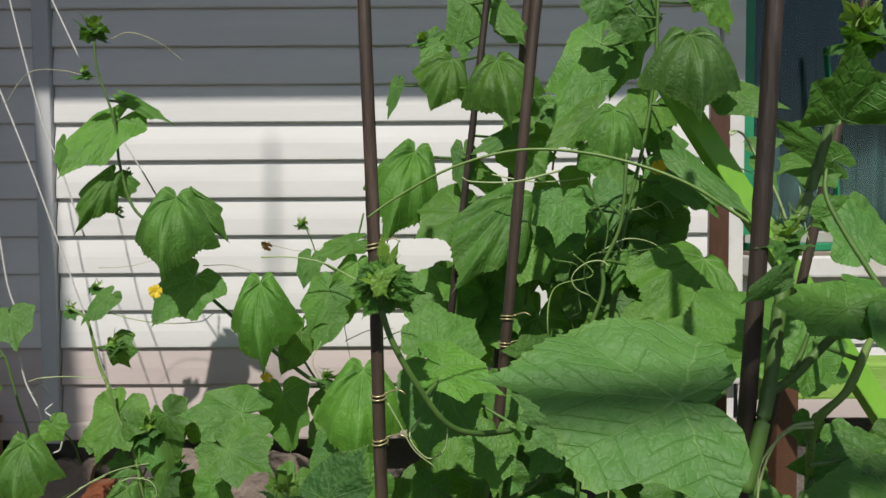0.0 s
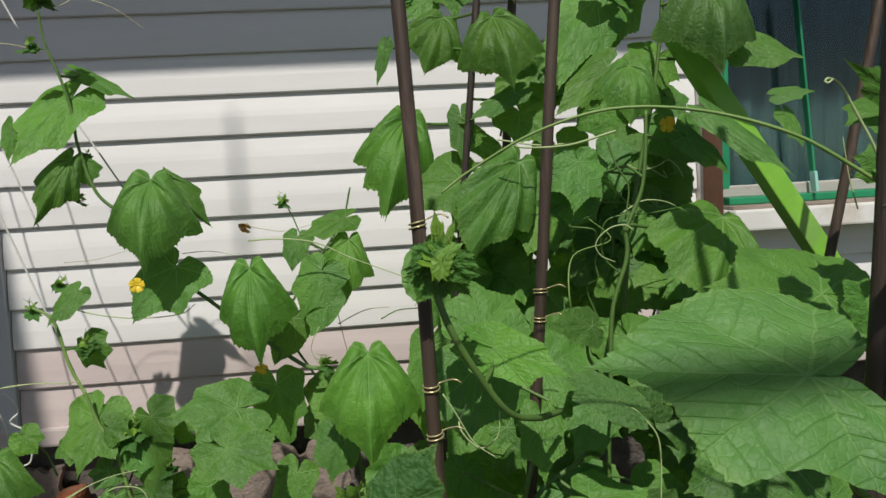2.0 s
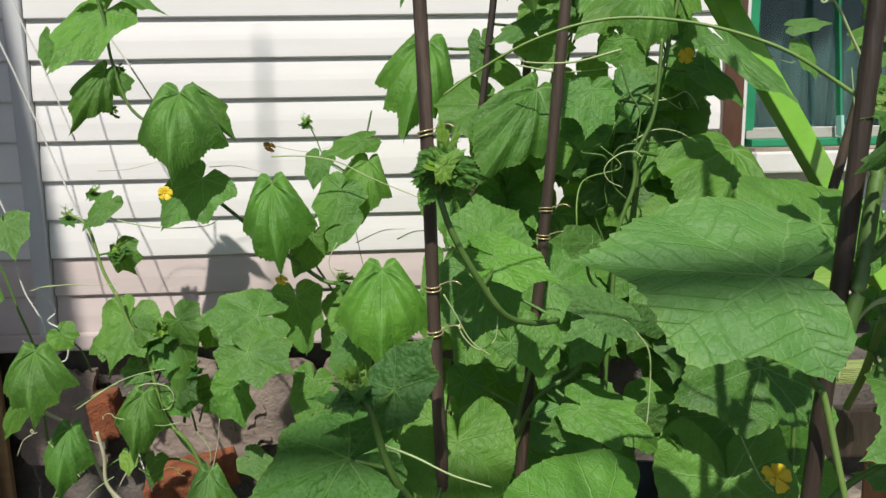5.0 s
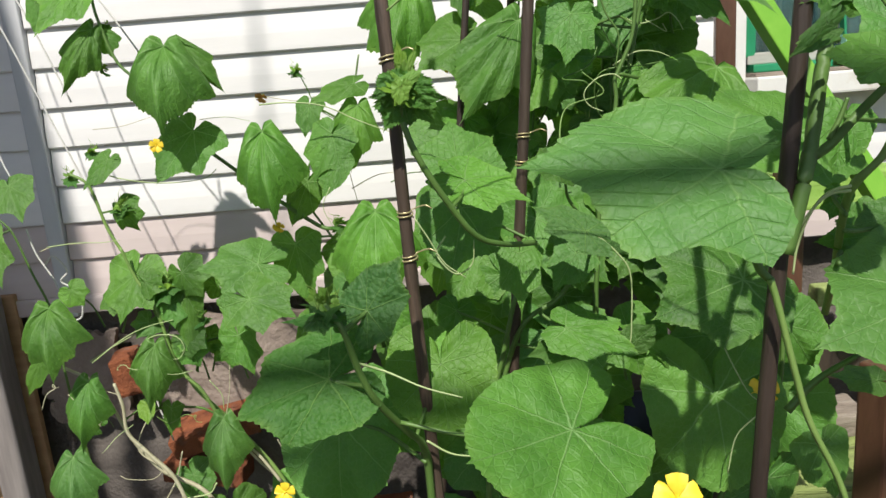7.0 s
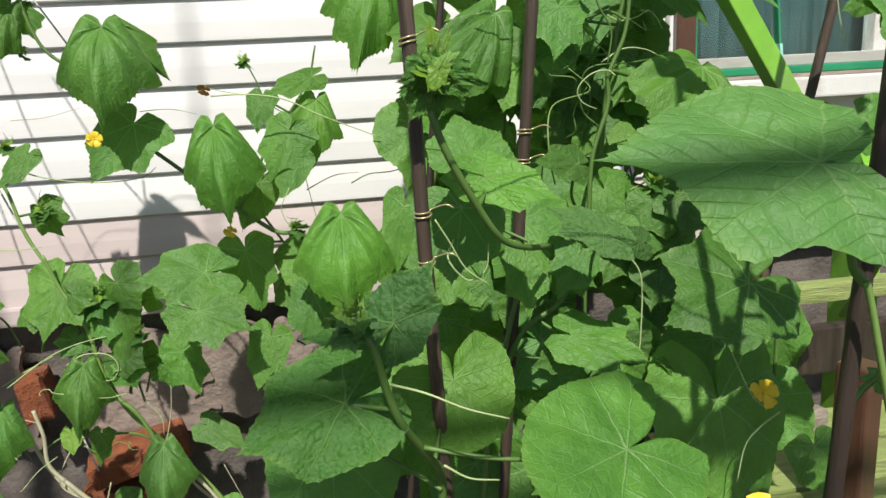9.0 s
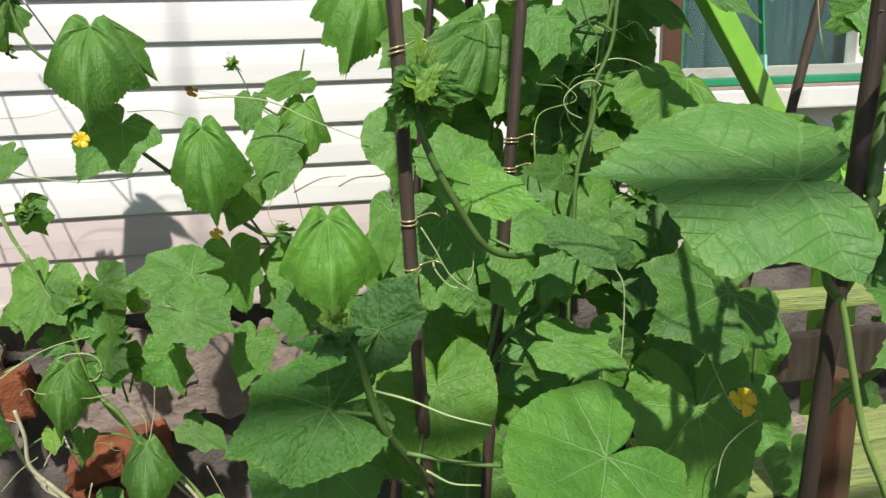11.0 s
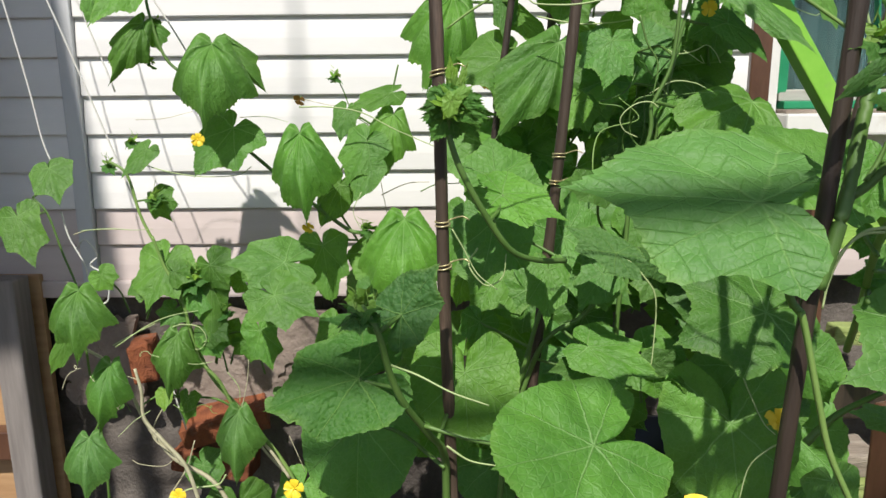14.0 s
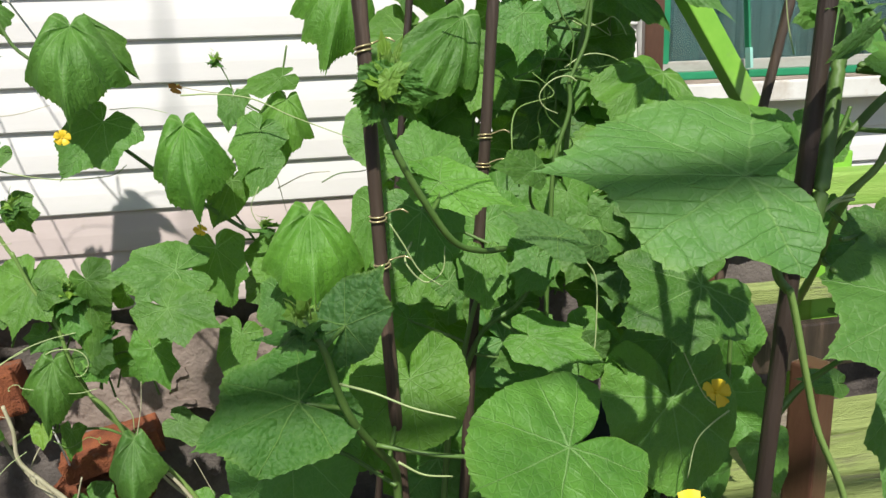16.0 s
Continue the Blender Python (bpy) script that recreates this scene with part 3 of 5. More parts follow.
# loose bricks and lumps at the foot of the wall
def rubble(x, y, z, size, material, name, label, rot):
    bm = bmesh.new()
    bmesh.ops.create_icosphere(bm, subdivisions=3, radius=1)
    for q in bm.verts:
        q.co *= 1 + 0.35 * noise.noise(q.co * 1.6 + Vector((x * 9, y, z)))
        q.co = Vector((max(-0.8, min(0.8, q.co.x)) * size[0], max(-0.8, min(0.8, q.co.y)) * size[1], max(-0.75, min(0.75, q.co.z)) * size[2]))
    bm.transform(pose(x, y, z, 0, 0, rot))
    return tagged(part(name, bm, material, None, "", True), label, "rubble", "rubble at the wall foot")


def loose_brick(x, y, z, rx, ry, rz, length, label):
    bm = box((length, 0.115, 0.066), 0.007, 0.006, 3)
    bm.transform(pose(x, y, z, rx, ry, rz))
    tagged(part("broken_brick", bm, BRICK, None, "", False), label, "brick", "bricks at the wall foot")


def plaster_patch(cx, cz, w, h, y, seed, label):
    """A thin skin of plaster with a ragged broken outline."""
    bm = bmesh.new()
    nx, nz = 64, 40
    grid = []
    for j in range(nz + 1):
        for i in range(nx + 1):
            x, z = cx + w * (2 * i / nx - 1), cz + h * (2 * j / nz - 1)
            d = 0.010 * noise.noise((x * 6, z * 6, seed)) + 0.004 * noise.noise((x * 25, z * 25, seed)) + 0.002 * noise.noise((x * 70, z * 70, seed))
            grid.append(bm.verts.new((x + 0.004 * noise.noise((x * 60, z * 60, 1)), y + d, z + 0.004 * noise.noise((x * 60, z * 60, 5)))))
    for j in range(nz):
        for i in range(nx):
            u, v = (2 * (i + 0.5) / nx - 1), (2 * (j + 0.5) / nz - 1)
            if max(abs(u), abs(v)) ** 3 + 0.5 * noise.noise((u * 2.2, v * 2.2, seed * 3)) + 0.25 * noise.noise((u * 7, v * 7, seed)) < 0.55:
                k = j * (nx + 1) + i
                bm.faces.new((grid[k], grid[k + 1], grid[k + nx + 2], grid[k + nx + 1]))
    bmesh.ops.delete(bm, geom=[q for q in bm.verts if not q.link_faces], context="VERTS")
    for turn in range(3):
        edge = [q for q in bm.verts if q.is_boundary]
        moved = [(q, sum((o.other_vert(q).co for o in q.link_edges if o.is_boundary), Vector()) / max(1, sum(o.is_boundary for o in q.link_edges))) for q in edge]
        for q, c in moved:
            q.co = q.co * 0.45 + c * 0.55
    rim = bmesh.ops.extrude_face_region(bm, geom=bm.faces[:])
    bmesh.ops.translate(bm, vec=(0, 0.022, 0), verts=[q for q in rim["geom"] if isinstance(q, bmesh.types.BMVert)])
    bmesh.ops.recalc_face_normals(bm, faces=bm.faces[:])
    part("plaster_skin", bm, PALE_PLASTER, base, label, False)


for x, y, z, rx, ry, rz, ln in ((-0.36, 1.86, 0.05, 14, 0, -20, 0.17), (0.05, 1.88, 0.05, 10, 4, 15, 0.18)):
    loose_brick(x, y, z, rx, ry, rz, ln, "broken red brick lying at the foundation")
x, y, z = (-0.606, 1.930, 0.400)
loose_brick(x, y, z, 8, -12, 10, 0.24, "tilted orange brick loosened from the foundation")
x, y, z = (-0.654, 1.960, 0.260)
loose_brick(x, y, z, -4, 8, -4, 0.23, "orange brick standing out of the foundation")
x, y, z = (-0.836, 1.930, 0.576)
loose_brick(x, y + 0.03, z, 0, 84, 12, 0.11, "upright crumbled brick in the broken foundation")
for x, y, s in ((-0.40, 1.80, 0.11), (0.02, 1.82, 0.12), (-0.90, 1.80, 0.10)):
    rubble(x, y, s * 0.4, (s, s * 0.7, s * 0.6), PLASTER, "plaster_lump", "fallen grey plaster lump on the soil", x * 200)
x, y, z = (-0.584, 1.950, 0.498)
plaster_patch(x, z, 0.20, 0.09, 1.975, 3, "pale plaster skin clinging to the foundation")
x, y, z = (-0.414, 1.970, 0.558)
plaster_patch(x, z, 0.30, 0.17, 1.985, 7, "cracked beige plaster patch on the foundation")
x, y, z = (-0.977, 1.985, 0.556)
plaster_patch(x, z, 0.14, 0.16, 1.985, 11, "dull grey plaster patch beside the post")

# ---- grey post and boards beside the foundation ----
post = thing("fence_post", "weathered grey wooden post against the house wall", "post")
part("post", box((0.075, 0.075, 0.86), 0.006, 0.002, 3, pose(-1.165, 1.90, 0.40)), GREYWOOD, post)
part("rail", box((0.9, 0.05, 0.09), 0.006, 0.002, 3, pose(-1.66, 1.93, 0.33)), BROWN, post, "dark brown lower rail")
part("rail", box((0.9, 0.05, 0.06), 0.006, 0.002, 3, pose(-1.66, 1.93, 0.74)), BROWN, post, "dark brown upper rail")
boards = thing("board_panel", "sunlit orange plywood panel behind the grey post", "panel")
part("panel", box((1.305, 0.02, 0.84), 0.003, 0.0, 0, pose(-1.768, 1.975, 0.40)), BOARD, boards)
tall = thing("wall_post", "dark brown upright post beside the siding", "post")
part("post", box((0.07, 0.07, 1.3), 0.006, 0.002, 3, pose(-1.24, 1.85, 1.47)), BROWN, tall)

# ---- window ----
window = thing("window_1", "old window with a dark teal curtain behind glass", "window", kind="structure")
pane = part("pane", box((1.5, 0.006, 0.86), 0.0, m=pose(1.67, 2.03, 1.735)), GLASS, window, "dusty glass pane")
pane.visible_shadow = False
part("window_frame", box((0.035, 0.06, 0.90), 0.004, m=pose(0.924, 2.02, 1.75)), EMERALD, window, "dark green window frame")
part("window_frame", box((1.55, 0.07, 0.021), 0.004, m=pose(1.70, 2.00, 1.2705)), EMERALD, window, "emerald green lower window rail")
part("putty_strip", box((1.52, 0.05, 0.030), 0.003, m=pose(1.68, 2.015, 1.296)), PUTTY, window, "flaking grey-white glazing strip")
part("sill_edge", box((1.72, 0.10, 0.010), 0.002, 0.0008, 5, pose(1.77, 1.968, 1.2545)), ROTTEN, window, "bare brown wood edge of the sill")
part("mullion", box((0.05, 0.05, 0.86), 0.004, m=pose(1.50, 2.02, 1.735)), WHITE, window, "pale grey mullion")
n = 160
verts, faces = [], []
for i in range(n + 1):
    x = 0.93 + 1.6 * i / n
    d = 0.012 * math.sin(i * 0.9) + 0.008 * math.sin(i * 2.3 + 1)
    verts += [(x, 2.10 + d, 1.25), (x, 2.10 + d * 0.7, 2.2)]
faces = [(2 * i, 2 * i + 2, 2 * i + 3, 2 * i + 1) for i in range(n)]
curtain = mesh_object("curtain", verts, faces, TEAL, None, "", True)
tagged(curtain, "dark teal pleated curtain behind the window glass", "curtain")
part("window_sill", box((1.75, 0.12, 0.055), 0.006, 0.001, 4, pose(1.78, 1.955, 1.222)), WHITE, window, "white painted sill board with peeling paint")
part("window_box", box((2.2, 0.2, 0.03), 0.0, m=pose(1.9, 2.2, 1.22)), WHITE, window, "inner sill")
part("window_back", box((2.2, 0.02, 1.2), 0.0, m=pose(1.9, 2.4, 1.75)), TEAL, window, "dark room wall behind the curtain")
slat = thing("green_strip", "thin emerald strip leaning on the window", "strip")
m, ln = between((1.115, 1.962, 1.80), (1.163, 1.962, 1.285))
part("strip", box((ln, 0.022, 0.006), 0.001, m=m), EMERALD, slat)
m, ln = between((1.158, 1.958, 1.34), (1.163, 1.958, 1.285))
part("tip", box((ln, 0.024, 0.008), 0.001, m=m), surface("tip_cyan", (0.30, 0.62, 0.55), (0.40, 0.72, 0.65), 0.4), slat, "pale cyan end of the strip")

# ---- lime green timber frame and posts ----
m, ln = between((0.478, 1.26, 1.58), (0.905, 1.26, 0.93), (0, -1, 0.2))
brace = thing("diagonal_brace", "bright lime green painted diagonal plank", "plank")
part("plank", box((ln, 0.036, 0.030), 0.003, 0.0012, 4, m), GREEN, brace)
beam = thing("green_beam", "worn lime green horizontal beam below the window", "beam")
part("beam", box((1.8, 0.08, 0.075), 0.006, 0.002, 5, pose(1.62, 1.50, 1.025)), LIME_BEAM, beam)
part("post", box((0.075, 0.07, 1.0), 0.006, 0.002, 4, pose(1.12, 1.57, 0.60)), GREEN, beam, "lime green upright of the beam")
seat = thing("garden_bench", "pale lime painted garden bench with cracked planks", "bench")
for i, y in enumerate((1.12, 1.26, 1.40)):
    part("seat_plank", box((1.5, 0.125, 0.034), 0.006, 0.003, 6, pose(1.30, y, 0.511 + 0.004 * i, 0, 0, 0.8 * i - 0.8)), LIME_OLD, seat)
# the back plank's very dark brown imitates the shade behind the bench
part("back_plank", box((1.5, 0.03, 0.11), 0.006, 0.003, 6, pose(1.60, 1.50, 0.66)), STAKE_DARK, seat, "brown back plank, darkened to stand for shade")
part("back_rail", box((1.5, 0.04, 0.042), 0.006, 0.003, 6, pose(1.60, 1.50, 0.795)), LIME_OLD, seat, "pale lime upper back rail")
for x in (0.70, 1.9):
    for y in (1.14, 1.38):
        part("leg", box((0.06, 0.06, 0.50), 0.005, 0.002, 2, pose(x, y, 0.246)), LIME_OLD, seat)
log = thing("cracked_timber", "grey cracked timber end lying on the bench", "timber")
part("timber", box((0.125, 0.09, 0.05), 0.008, 0.006, 4, pose(0.848, 1.40, 0.561, 0, 0, 6)), ROTTEN, log)


turned = thing("garden_post", "red-brown square post before the bench", "post", "brown garden posts")
part("post", box((0.052, 0.052, 0.86), 0.005, 0.0015, 3, pose(0.745, 1.09, 0.385, 0, 0, 24)), BROWN, turned)
turned = thing("garden_post", "dark brown square post behind the bench", "post", "brown garden posts")
part("post", box((0.046, 0.046, 1.14), 0.005, 0.0015, 3, pose(0.768, 1.452, 0.53, 0, 0, 8)), BROWN, turned)
square = thing("garden_post", "red-brown square post in front of the wall", "post", "brown garden posts")
part("post", box((0.040, 0.034, 1.75), 0.004, 0.001, 3, pose(0.688, 1.58, 0.80, 0, 0, -14)), BROWN, square)
bucket = thing("bucket", "dark blue-black plastic bucket in the shade", "bucket")
v, f = [], []
for z, q in ((0.02, 0.10), (0.30, 0.135), (0.305, 0.142), (0.315, 0.142), (0.315, 0.132), (0.10, 0.10)):
    for k in range(28):
        w = k * math.pi / 14
        v.append((0.50 + q * math.cos(w), 1.45 + q * math.sin(w), z + 0.25))
for i in range(5):
    for k in range(28):
        f.append((i * 28 + k, i * 28 + (k + 1) % 28, i * 28 + 28 + (k + 1) % 28, i * 28 + 28 + k))
f.append(tuple(range(28))[::-1])
mesh_object("pail", v, f, BUCKET, bucket, "", True)
v, f = [], []
bm = box((0.34, 0.34, 0.27), 0.01, 0.004, 3, pose(0.50, 1.45, 0.135))
tagged(part("crate", bm, ROTTEN), "grey wooden crate under the bucket", "crate")


# ---- stakes ----
def stake(points, r, label, mat=None):
    """A thin ringed plant stake with shallow knuckles, planted in the soil."""
    t = thing("plant_stake", label, "stake", "plant stakes")
    a, b = np.array(points[0]), np.array(points[1])
    foot = a + (b - a) * (-0.05 - a[2]) / (b[2] - a[2])
    head = a + (b - a) * (1.95 - a[2]) / (b[2] - a[2])
    v, f = [], []
    n = 120
    for i in range(n + 1):
        s = i / n
        c = foot + (head - foot) * s
        c = c + 0.003 * np.array((noise.noise((s * 5, a[0] * 9, 0)), noise.noise((s * 5, a[0] * 9, 4)), 0))
        q = r * (1 + (0.09 if i % 17 == 0 else 0.03 * noise.noise((s * 60, 0, a[0]))))
        for k in range(10):
            w = k * math.pi / 5
            v.append(c + q * np.array((math.cos(w), math.sin(w), 0)))
    for i in range(n):
        for k in range(10):
            f.append((i * 10 + k, i * 10 + (k + 1) % 10, i * 10 + 10 + (k + 1) % 10, i * 10 + 10 + k))
    mesh_object("pole", v, f, mat or STAKE, t, "", True)
    return t


def tie(st, at, r, seed, turns=2):
    """A few turns of thin wire round a stake, with a loose end."""
    rng = np.random.default_rng(seed)
    pts = []
    for k in range(turns * 8 + 1):
        w = k * math.pi / 4
        pts.append(np.array(at) + np.array((r * math.cos(w), r * math.sin(w), 0.0045 * k / 8 + 0.0012 * math.sin(w + seed))))
    pts.append(pts[-1] + np.array((0.014, -0.008, 0.005)))
    pts.append(pts[-1] + np.array((0.008, -0.002, -0.004)))
    tube("wire_tie", pts, 0.0011, 0.0009, WIRE, st, "thin brass wire tie", 3, 5)


st = stake(((0.016, 0.85, 1.582), (0.031, 0.85, 1.0)), 0.0073, "dark brown ringed plant stake with wire ties")
for i, z in enumerate((1.150, 1.099, 1.318)):
    tie(st, (0.016 + (1.582 - z) * 0.0262, 0.85, z), 0.0086, i, 2)
st = stake(((0.227, 1.04, 1.635), (0.179, 1.04, 1.10)), 0.0077, "brown plant stake leaning among cucumber leaves")
for i, z in enumerate((1.211, 1.174)):
    tie(st, (0.227 - (1.635 - z) * 0.0897, 1.04, z), 0.0091, i + 4, 2)
st = stake(((0.358, 0.62, 1.501), (0.329, 0.62, 0.98)), 0.0070, "thick dark brown plant stake near a big leaf", STAKE_DARK)
stake(((0.66, 1.05, 1.538), (0.600, 1.05, 1.257)), 0.0068, "brown leaning plant stake before the window")
stake(((0.179, 1.35, 1.734), (0.130, 1.35, 1.32)), 0.0062, "dark thin stake behind the cucumber leaves", STAKE_DARK)
stake(((0.267, 1.50, 1.767), (0.242, 1.50, 1.463)), 0.0085, "brown thin stake behind the cucumber leaves")


# ---- twine ----
def twine(points, label):
    tagged(tube("twine", points, 0.0020, 0.0020, TWINE, None, "", 6, 6), label, "twine", "support strings")


twine(((-0.846, 1.620, 1.868), (-0.814, 1.620, 1.723), (-0.775, 1.620, 1.567), (-0.741, 1.620, 1.475), (-0.690, 1.620, 1.316)), "white garden twine knotted above the vines")
twine(((-0.865, 1.600, 1.664), (-0.797, 1.600, 1.482), (-0.741, 1.600, 1.317), (-0.644, 1.600, 1.025)), "white garden twine leading up the vine")
twine(((-0.740, 1.580, 1.854), (-0.671, 1.580, 1.698)), "white garden twine hanging at the siding")
twine(((-0.612, 1.640, 1.534), (-0.570, 1.640, 1.465), (-0.528, 1.640, 1.390)), "thin white twine behind the climbing vine")
twine(((-0.978, 1.600, 1.898), (-0.916, 1.600, 1.598), (-0.869, 1.600, 1.342), (-0.852, 1.600, 1.219), (-0.835, 1.600, 1.159)), "white garden twine over a shaded leaf")
twine(((-0.829, 1.600, 1.056), (-0.818, 1.600, 0.998), (-0.790, 1.600, 0.933), (-0.782, 1.600, 0.864)), "white garden twine with a loose knot")
twine(((-0.805, 1.600, 0.972), (-0.783, 1.600, 0.992), (-0.759, 1.600, 0.956), (-0.777, 1.600, 0.933), (-0.742, 1.600, 0.906), (-0.745, 1.600, 0.853), (-0.764, 1.600, 0.840)), "loose curled end of white twine")
twine(((-0.622, 1.620, 0.750), (-0.625, 1.620, 0.637), (-0.601, 1.620, 0.521)), "white garden twine between drooping leaves")

# ---- cucumber plants ----
def plant(label):
    return thing("cucumber_plant", label, "plant", "cucumber plants")


left = plant("shaded cucumber vine with drooping leaves beside the post")
stem(left, ((-0.876, 1.580, 1.091), (-0.848, 1.580, 1.053), (-0.825, 1.580, 0.964), (-0.800, 1.580, 0.872), (-0.799, 1.580, 0.765), (-0.795, 1.580, 0.627), (-0.784, 1.580, 0.484), (-0.789, 1.580, 0.244)), 0.0022, 0.0035)
low = plant("cucumber vine with wilted hanging leaves near the foundation")
stem(low, ((-0.763, 1.520, 0.760), (-0.705, 1.520, 0.720), (-0.677, 1.520, 0.659), (-0.651, 1.520, 0.587), (-0.593, 1.520, 0.498), (-0.501, 1.520, 0.430), (-0.428, 1.520, 0.254)), 0.0032, 0.0052, DRY)
string = plant("cucumber vine twined round white string with small leaves")
stem(string, ((-0.663, 1.500, 1.176), (-0.628, 1.500, 1.147), (-0.607, 1.500, 1.058), (-0.568, 1.500, 0.965), (-0.531, 1.500, 0.842), (-0.490, 1.500, 0.711), (-0.416, 1.500, 0.609), (-0.320, 1.500, 0.455), (-0.278, 1.500, 0.238)), 0.0030, 0.0050, VINE)
climb = plant("tall cucumber vine with drooping leaves before the siding")
stem(climb, ((-0.590, 1.480, 1.733), (-0.585, 1.480, 1.656), (-0.561, 1.480, 1.578), (-0.549, 1.480, 1.522), (-0.545, 1.480, 1.466), (-0.521, 1.480, 1.381), (-0.477, 1.480, 1.336), (-0.427, 1.480, 1.273), (-0.394, 1.480, 1.222), (-0.333, 1.480, 1.165), (-0.260, 1.480, 1.101), (-0.175, 1.480, 1.034), (-0.113, 1.480, 0.997), (-0.069, 1.480, 0.764)), 0.0022, 0.0048)
stem(climb, ((-0.068, 1.560, 1.365), (-0.087, 1.560, 1.302), (-0.136, 1.560, 1.232), (-0.187, 1.560, 1.161), (-0.214, 1.560, 1.089), (-0.156, 1.560, 0.976), (-0.128, 1.560, 0.873)), 0.0018, 0.003)
center = plant("cucumber plant with crinkled tip tied to a stake")
stem(center, ((0.034, 0.810, 1.260), (0.046, 0.810, 1.224), (0.069, 0.820, 1.179), (0.103, 0.840, 1.127), (0.139, 0.870, 1.106), (0.183, 0.930, 1.091)), 0.0036, 0.0036)
stem(center, ((-0.054, 0.730, 1.093), (-0.038, 0.725, 1.065), (-0.028, 0.735, 1.018), (-0.015, 0.750, 0.977), (0.011, 0.790, 0.920), (0.026, 0.820, 0.883), (0.029, 0.840, 0.812), (0.027, 0.860, 0.529)), 0.003, 0.005)
stem(center, ((0.198, 1.020, 1.070), (0.168, 1.020, 1.005), (0.145, 1.020, 0.920), (0.121, 1.020, 0.813), (0.089, 1.020, 0.484)), 0.003, 0.0045)
second = plant("bushy cucumber plant between two brown stakes")
stem(second, ((0.288, 1.030, 1.073), (0.262, 1.030, 1.036), (0.227, 1.030, 0.985), (0.170, 1.030, 0.942), (0.122, 1.030, 0.808)), 0.003, 0.004)
stem(second, ((0.381, 1.150, 1.452), (0.378, 1.150, 1.388), (0.371, 1.150, 1.338), (0.351, 1.150, 1.293), (0.345, 1.150, 1.278), (0.345, 1.150, 1.237), (0.321, 1.150, 1.159), (0.314, 1.150, 1.032), (0.307, 1.150, 0.908), (0.310, 1.150, 0.600)), 0.0026, 0.0038)
stem(second, ((0.547, 1.020, 0.918), (0.540, 1.020, 0.811), (0.489, 1.020, 0.719), (0.430, 1.020, 0.584)), 0.003, 0.004)
back = plant("tall cucumber plant climbing stakes before the siding")
stem(back, ((0.190, 1.360, 1.767), (0.169, 1.360, 1.647), (0.158, 1.360, 1.525), (0.142, 1.360, 1.402), (0.128, 1.360, 1.278), (0.115, 1.360, 1.111)), 0.0028, 0.004)
stem(back, ((0.466, 1.280, 1.740), (0.462, 1.280, 1.608), (0.444, 1.280, 1.484), (0.416, 1.280, 1.359), (0.393, 1.280, 1.222), (0.379, 1.280, 1.045)), 0.0028, 0.004)
right = plant("large cucumber plant with broad leaf tied to a stake")
stem(right, ((0.449, 0.670, 1.524), (0.443, 0.670, 1.486), (0.428, 0.660, 1.439), (0.414, 0.660, 1.390), (0.395, 0.650, 1.347), (0.382, 0.640, 1.310), (0.371, 0.630, 1.275), (0.360, 0.620, 1.222), (0.349, 0.610, 1.189), (0.335, 0.605, 1.141)), 0.0040, 0.0062)
stem(right, ((0.476, 0.660, 1.266), (0.458, 0.660, 1.270), (0.440, 0.660, 1.260), (0.416, 0.660, 1.237), (0.398, 0.660, 1.218), (0.381, 0.660, 1.207)), 0.0034, 0.0048)
stem(right, ((0.411, 0.660, 1.256), (0.406, 0.660, 1.241), (0.397, 0.660, 1.222)), 0.0016, 0.0026)
stem(right, ((0.476, 0.660, 1.264), (0.463, 0.660, 1.248), (0.445, 0.660, 1.207), (0.425, 0.670, 1.178), (0.435, 0.700, 1.140), (0.465, 0.760, 1.074), (0.509, 0.850, 0.998)), 0.0030, 0.0045, VINE)
curly(right, ((0.406, 0.640, 1.185), (0.388, 0.640, 1.181), (0.373, 0.640, 1.165), (0.363, 0.640, 1.137), (0.360, 0.640, 1.113)), 0.0016)
stem(right, ((0.319, 0.595, 1.124), (0.326, 0.595, 1.101), (0.341, 0.595, 1.045), (0.355, 0.595, 0.999), (0.383, 0.595, 0.940), (0.405, 0.595, 0.871)), 0.0026, 0.0026, VINE)
stem(right, ((0.322, 0.600, 1.121), (0.312, 0.600, 1.133), (0.305, 0.600, 1.154), (0.285, 0.600, 1.180)), 0.0035, 0.0028)
leaf(climb, (-0.388, 1.360, 1.394), (-0.393, 1.300, 1.242), (-0.077, -0.002, 0.003), hang=0.97, star=0.50, root=(-0.469, 1.480, 1.326))
leaf(climb, (-0.376, 1.410, 1.402), (-0.305, 1.400, 1.311), (-0.021, -0.000, -0.017), hang=0.65, star=0.50, root=(-0.469, 1.480, 1.326))
leaf(climb, (-0.372, 1.400, 1.245), (-0.431, 1.350, 1.163), (-0.059, 0.022, 0.029), fold=0.3, star=0.4, back=0.55, root=(-0.400, 1.480, 1.230))
leaf(climb, (-0.557, 1.480, 1.445), (-0.617, 1.440, 1.329), (-0.036, -0.001, 0.019), hang=0.54, star=0.65, root=(-0.541, 1.480, 1.452))
leaf(climb, (-0.549, 1.500, 1.443), (-0.526, 1.480, 1.391), (-0.025, -0.001, -0.011), hang=0.54, star=0.60, root=(-0.537, 1.480, 1.438))
leaf(climb, (-0.556, 1.500, 1.554), (-0.628, 1.400, 1.447), (-0.053, 0.011, 0.025), fold=0.2, droop=0.25, star=0.45, back=0.55, root=(-0.555, 1.480, 1.550))
leaf(climb, (-0.544, 1.520, 1.601), (-0.437, 1.480, 1.546), (-0.009, -0.008, -0.012), fold=0.5, droop=0.2, star=0.4, back=0.55, root=(-0.565, 1.480, 1.591))
